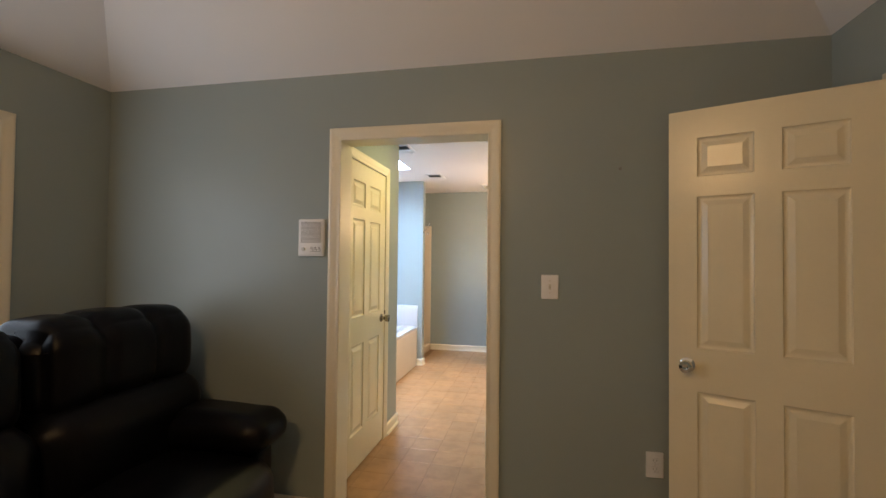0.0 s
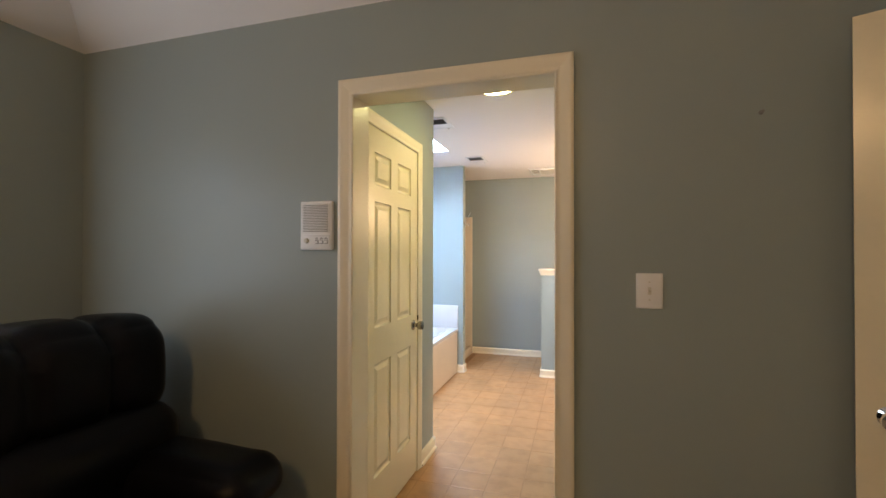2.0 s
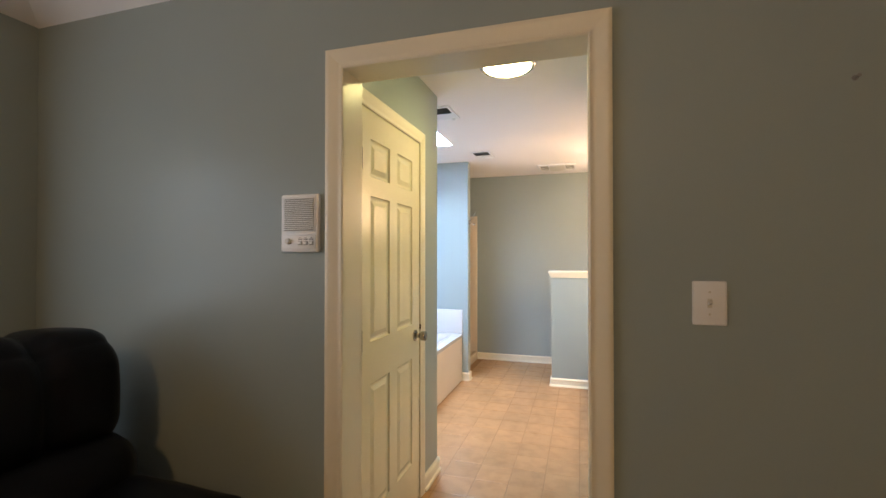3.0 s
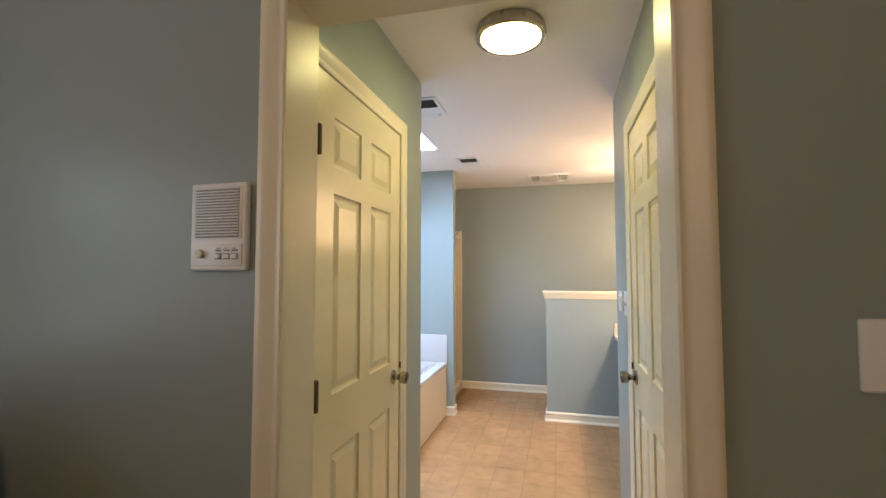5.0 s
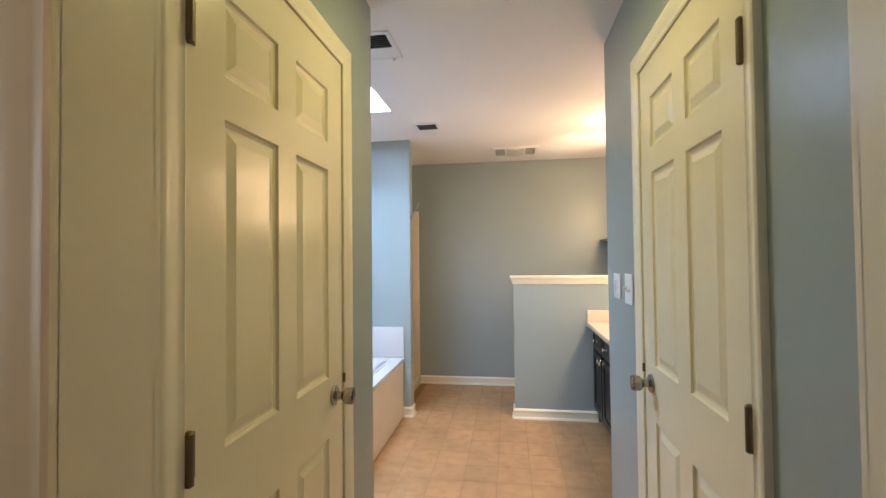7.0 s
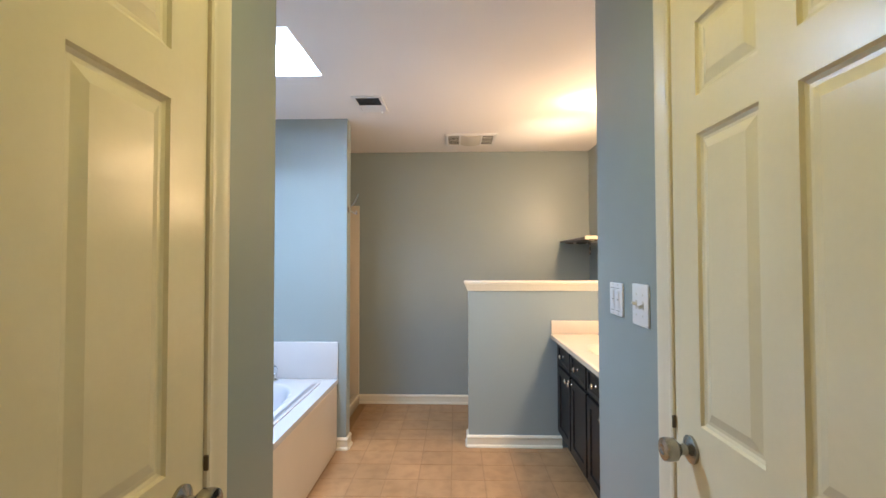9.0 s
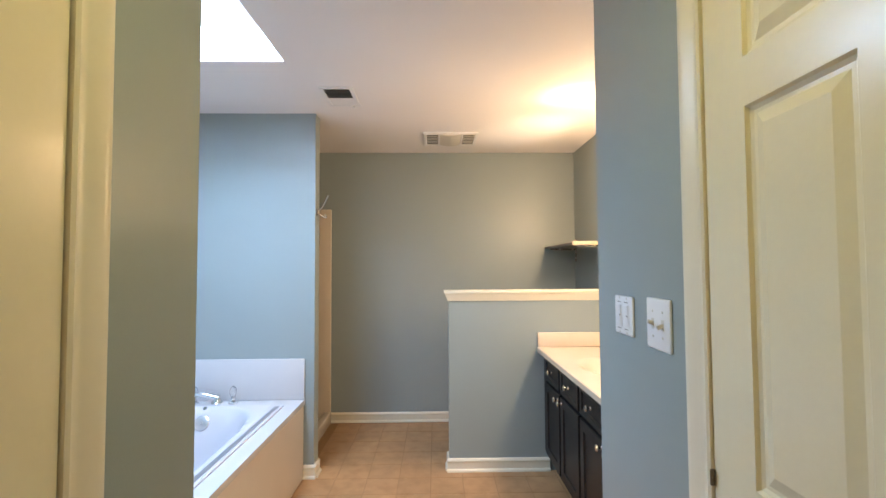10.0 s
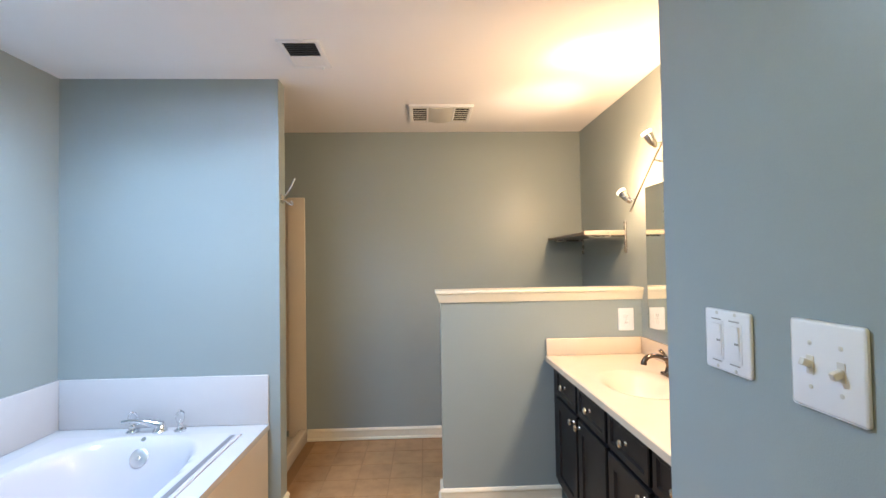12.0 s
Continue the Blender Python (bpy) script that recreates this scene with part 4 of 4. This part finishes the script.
for s in (0.905, 0.50, -0.50, -0.905):
    x, y, z = bar_at(s)
    # the far pair is turned up to the ceiling, the near pair down to the basin
    if s > 0:
        aim = Vector((-0.54, 0.60 if s > 0.7 else 0.12, 1.0)).normalized()
    else:
        aim = Vector((-0.55, 0.55, -0.62)).normalized()
    m = Matrix.Translation(Vector((x, y, z)) + Vector((-0.055, 0, 0.012))) @ aim.to_track_quat("Z", "Y").to_matrix().to_4x4()
    b = bmesh.new()
    lathe(b, [(0.003, -0.044), (0.010, -0.040), (0.016, -0.026), (0.020, -0.004), (0.0225, 0.022), (0.0235, 0.034), (0.021, 0.034), (0.019, 0.028)], m, 20)
    tube(b, [(x, y, z), Vector((x, y, z)) + Vector((-0.030, 0, 0.0)), m @ Vector((0, 0, -0.030))], 0.0035, 8)
    head = part("spot_head", b, NICKEL, bar, "nickel swivel spot head")
    b = bmesh.new()
    lathe(b, [(0.020, 0.031), (0.0265, 0.037), (0.0270, 0.046), (0.0235, 0.049), (0.0225, 0.040), (0.012, 0.036)], m, 20)
    part("glass_shade", b, SPOTGLOW, head, "lit frosted glass ring")
    tip = Matrix.Translation((0.415, 5.115, 1.645)) @ m @ Vector((0, 0, 0.085))
    if s > 0:
        lamp("spot_light", "SPOT", look(tip, tip + aim), SPOT_POWER, (1.0, 0.79, 0.55), cone=52, radius=0.02)
        lamp("bulb_light", "POINT", Matrix.Translation(tip), BULB_POWER * 0.56, (1.0, 0.64, 0.35), radius=0.03)
    else:
        lamp("spot_light", "SPOT", look(tip, tip + aim), BULB_POWER * 1.1, (1.0, 0.76, 0.53), cone=165, radius=0.03)

# shelf in the corner beyond the half-height wall
SL = BACK - 6.085
shelf = thing("wall_shelf", pose(XV, 6.085, 1.535), "narrow grey-brown wall shelf with a pale end on metal brackets", "shelf")
b = bmesh.new()
rbox(b, -0.270, -0.018, 0.001, SL - 0.004, 0.0, 0.014, 0.003, 2)
part("board", b, SHELFWOOD, shelf)
b = bmesh.new()
rbox(b, -0.276, -0.018, -0.012, 0.0, -0.006, 0.024, 0.004, 2)
end = part("end_rail", b, WOODEDGE, shelf, "pale worn end rail")
for x in (-0.21, -0.125, -0.045):
    b = bmesh.new()
    lathe(b, [(0.0045, 0), (0.004, 0.0012), (0.002, 0.0016)], Matrix.Translation((x, -0.012, 0.009)) @ pose(0, 0, 0, 90), 10)
    part("screw", b, GREY, end)
b = bmesh.new()
rbox(b, -0.277, -0.2705, 0.001, SL - 0.004, -0.002, 0.016, 0.002, 2)
part("edge_band", b, SHELFWOOD, shelf)
for y in (0.006, SL - 0.05):
    b = bmesh.new()
    rbox(b, -0.014, -0.001, y - 0.009, y + 0.009, -0.118, 0.080, 0.003, 2)
    rbox(b, -0.017, -0.012, y - 0.005, y + 0.005, -0.112, 0.074, 0.001, 1)
    rbox(b, -0.235, -0.014, y - 0.007 + 0.012, y + 0.007 + 0.012, -0.016, -0.001, 0.003, 2)
    part("bracket", b, NICKEL, shelf, "brushed metal bracket")

# ---- things: bedroom ----
def pillow(bm, lo, hi, r, n=14, puff=0.0, channels=0, wave=0.0, m=None):
    """A soft block with rounded corners, swollen faces and stitched channels across y."""
    t = bmesh.new()
    bmesh.ops.create_cube(t, size=2)
    bmesh.ops.subdivide_edges(t, edges=t.edges[:], cuts=n, use_grid_fill=True)
    c = (Vector(lo) + Vector(hi)) / 2
    h = (Vector(hi) - Vector(lo)) / 2
    for v in t.verts:
        p = v.co.copy()
        q = Vector([p[i] * h[i] for i in range(3)])
        inner = Vector([max(-(h[i] - r), min(h[i] - r, q[i])) for i in range(3)])
        d = q - inner
        if d.length > 1e-6:
            q = inner + d.normalized() * r
        edge = [1 - abs(p[i]) ** 2.2 for i in range(3)]
        grow = puff * (max(edge[1], 0) * max(edge[2], 0) * (abs(p[0]) > 0.99) + max(edge[0], 0) * max(edge[1], 0) * (abs(p[2]) > 0.99) + max(edge[0], 0) * max(edge[2], 0) * (abs(p[1]) > 0.99))
        q += Vector([grow * p[i] * (abs(p[i]) > 0.99) for i in range(3)])
        if channels:
            g = abs(math.sin((p[1] + 1) / 2 * channels * math.pi))
            q *= 1 - 0.06 * (1 - g) ** 3
            q.x -= 0.025 * (1 - g) ** 4 * (1 if p[0] > 0 else -1)
            q.z -= 0.026 * (1 - g) ** 4 * (p[2] > 0.5)
        q += noise.noise_vector((q + c) * 6.0) * wave
        v.co = c + q
    join(bm, t, m)


seat_thing = thing("loveseat", pose(-2.02, 1.40, 0), "black leather reclining loveseat with channelled back cushions", "loveseat")
for y0, y1 in ((0.030, 0.828), (-0.735, 0.042)):
    b = bmesh.new()
    pillow(b, (-0.16, y0, 0.73), (0.215, y1, 1.130), 0.12, 28, 0.020, 3, 0.004, pose(-0.01, 0.01, 0, 0, -2))
    back = part("back_cushion", b, LEATHER, seat_thing, "black leather headrest roll")
    b = bmesh.new()
    pillow(b, (-0.17, y0 + 0.01, 0.40), (0.245, y1 + 0.005, 0.80), 0.12, 16, 0.020, 0, 0.006)
    part("lumbar_roll", b, LEATHER, back)
    b = bmesh.new()
    pillow(b, (0.02, y0 + 0.02, 0.20), (0.76, y1 - 0.16 if y0 > 0 else y1 - 0.02, 0.47), 0.10, 16, 0.025, 0, 0.006)
    part("seat_cushion", b, LEATHER, seat_thing)
for y0, y1 in ((0.575, 0.815), (-0.94, -0.71)):
    b = bmesh.new()
    pillow(b, (-0.22, y0 + 0.03, 0.06), (0.655, y1 - 0.03, 0.56), 0.06, 14, 0.012, 0, 0.004)
    arm = part("arm", b, LEATHER, seat_thing)
    b = bmesh.new()
    pillow(b, (0.05, y0 - 0.03, 0.478), (0.715, y1 + 0.02, 0.650), 0.082, 18, 0.015, 0, 0.006)
    part("arm_pad", b, LEATHER, arm, "padded glossy arm rest")
b = bmesh.new()
pillow(b, (-0.30, -0.72, 0.05), (0.04, 0.79, 1.075), 0.07, 14, 0.01, 0, 0.004)
pillow(b, (-0.10, -0.72, 0.05), (0.66, 0.60, 0.24), 0.05, 12, 0.0, 0, 0.003)
part("frame", b, LEATHER, seat_thing, "black leather outer frame")

dome_light(-0.70, -0.40, SPRING + RISE - 0.42, "ceiling_light", "lit frosted dome light on the bedroom ceiling", BEDGLOW, 0.22)

for o in [o for o in scene.objects if o.name.startswith("ceiling_light") and o.location.y < 0]:
    b = bmesh.new()
    lathe(b, [(0.060, 0.42), (0.060, 0.405), (0.012, 0.390), (0.010, 0.0)], None, 20)
    part("stem", b, NICKEL, o, "nickel stem and canopy")

# ---- floor tiles ----
PITCH, JX, JY = 0.2065, -0.578, 2.5205
b = bmesh.new()
hw = (PITCH - 0.0045) / 2
for z, s in ((-0.004, hw), (-0.0009, hw), (0.0, hw - 0.0028)):
    for x, y in ((-s, -s), (s, -s), (s, s), (-s, s)):
        b.verts.new((x, y, z))
b.verts.ensure_lookup_table()
V = b.verts
for r in (0, 4):
    for k in range(4):
        b.faces.new((V[r + k], V[r + (k + 1) % 4], V[r + 4 + (k + 1) % 4], V[r + 4 + k]))
b.faces.new((V[8], V[9], V[10], V[11]))
tile_mesh = bpy.data.meshes.new("tile")
b.to_mesh(tile_mesh)
b.free()
tile_mesh.materials.append(TILE)
rng = random.Random(4)
for i in range(-7, 6):
    for j in range(-1, 22):
        x, y = JX + (i + 0.5) * PITCH, JY + (j + 0.5) * PITCH
        if x - hw < -1.70 or x + hw > XV + 0.19 or y + hw > BACK + 0.1:
            continue
        if y < YL - 0.02 and x + hw < XL - 0.02:
            continue
        if y < YR - 0.12 and x - hw > XR + 0.02:
            continue
        if x - hw > 0.10 and YR < y < PONY - 0.1:
            continue
        o = new("tile", tile_mesh)
        o.parent = floor
        cut = Matrix.Identity(4)
        if j < 0:
            cut = Matrix.Translation((x, 2.485, 0)) @ Matrix.Scale(0.35, 4, (0, 1, 0)) @ Matrix.Translation((-x, -y, 0))
        o.matrix_basis = cut @ pose(x, y, rng.uniform(-0.0003, 0.0002), rng.uniform(-0.10, 0.10), rng.uniform(-0.10, 0.10), rng.choice((0, 90, 180, 270)))
b = bmesh.new()
rbox(b, OX0, OX1, BW - 0.004, BW + 0.037, -0.004, 0.008, 0.003, 2)
structure("trim_threshold", b, TRIM, "pale threshold strip in the doorway", "threshold")
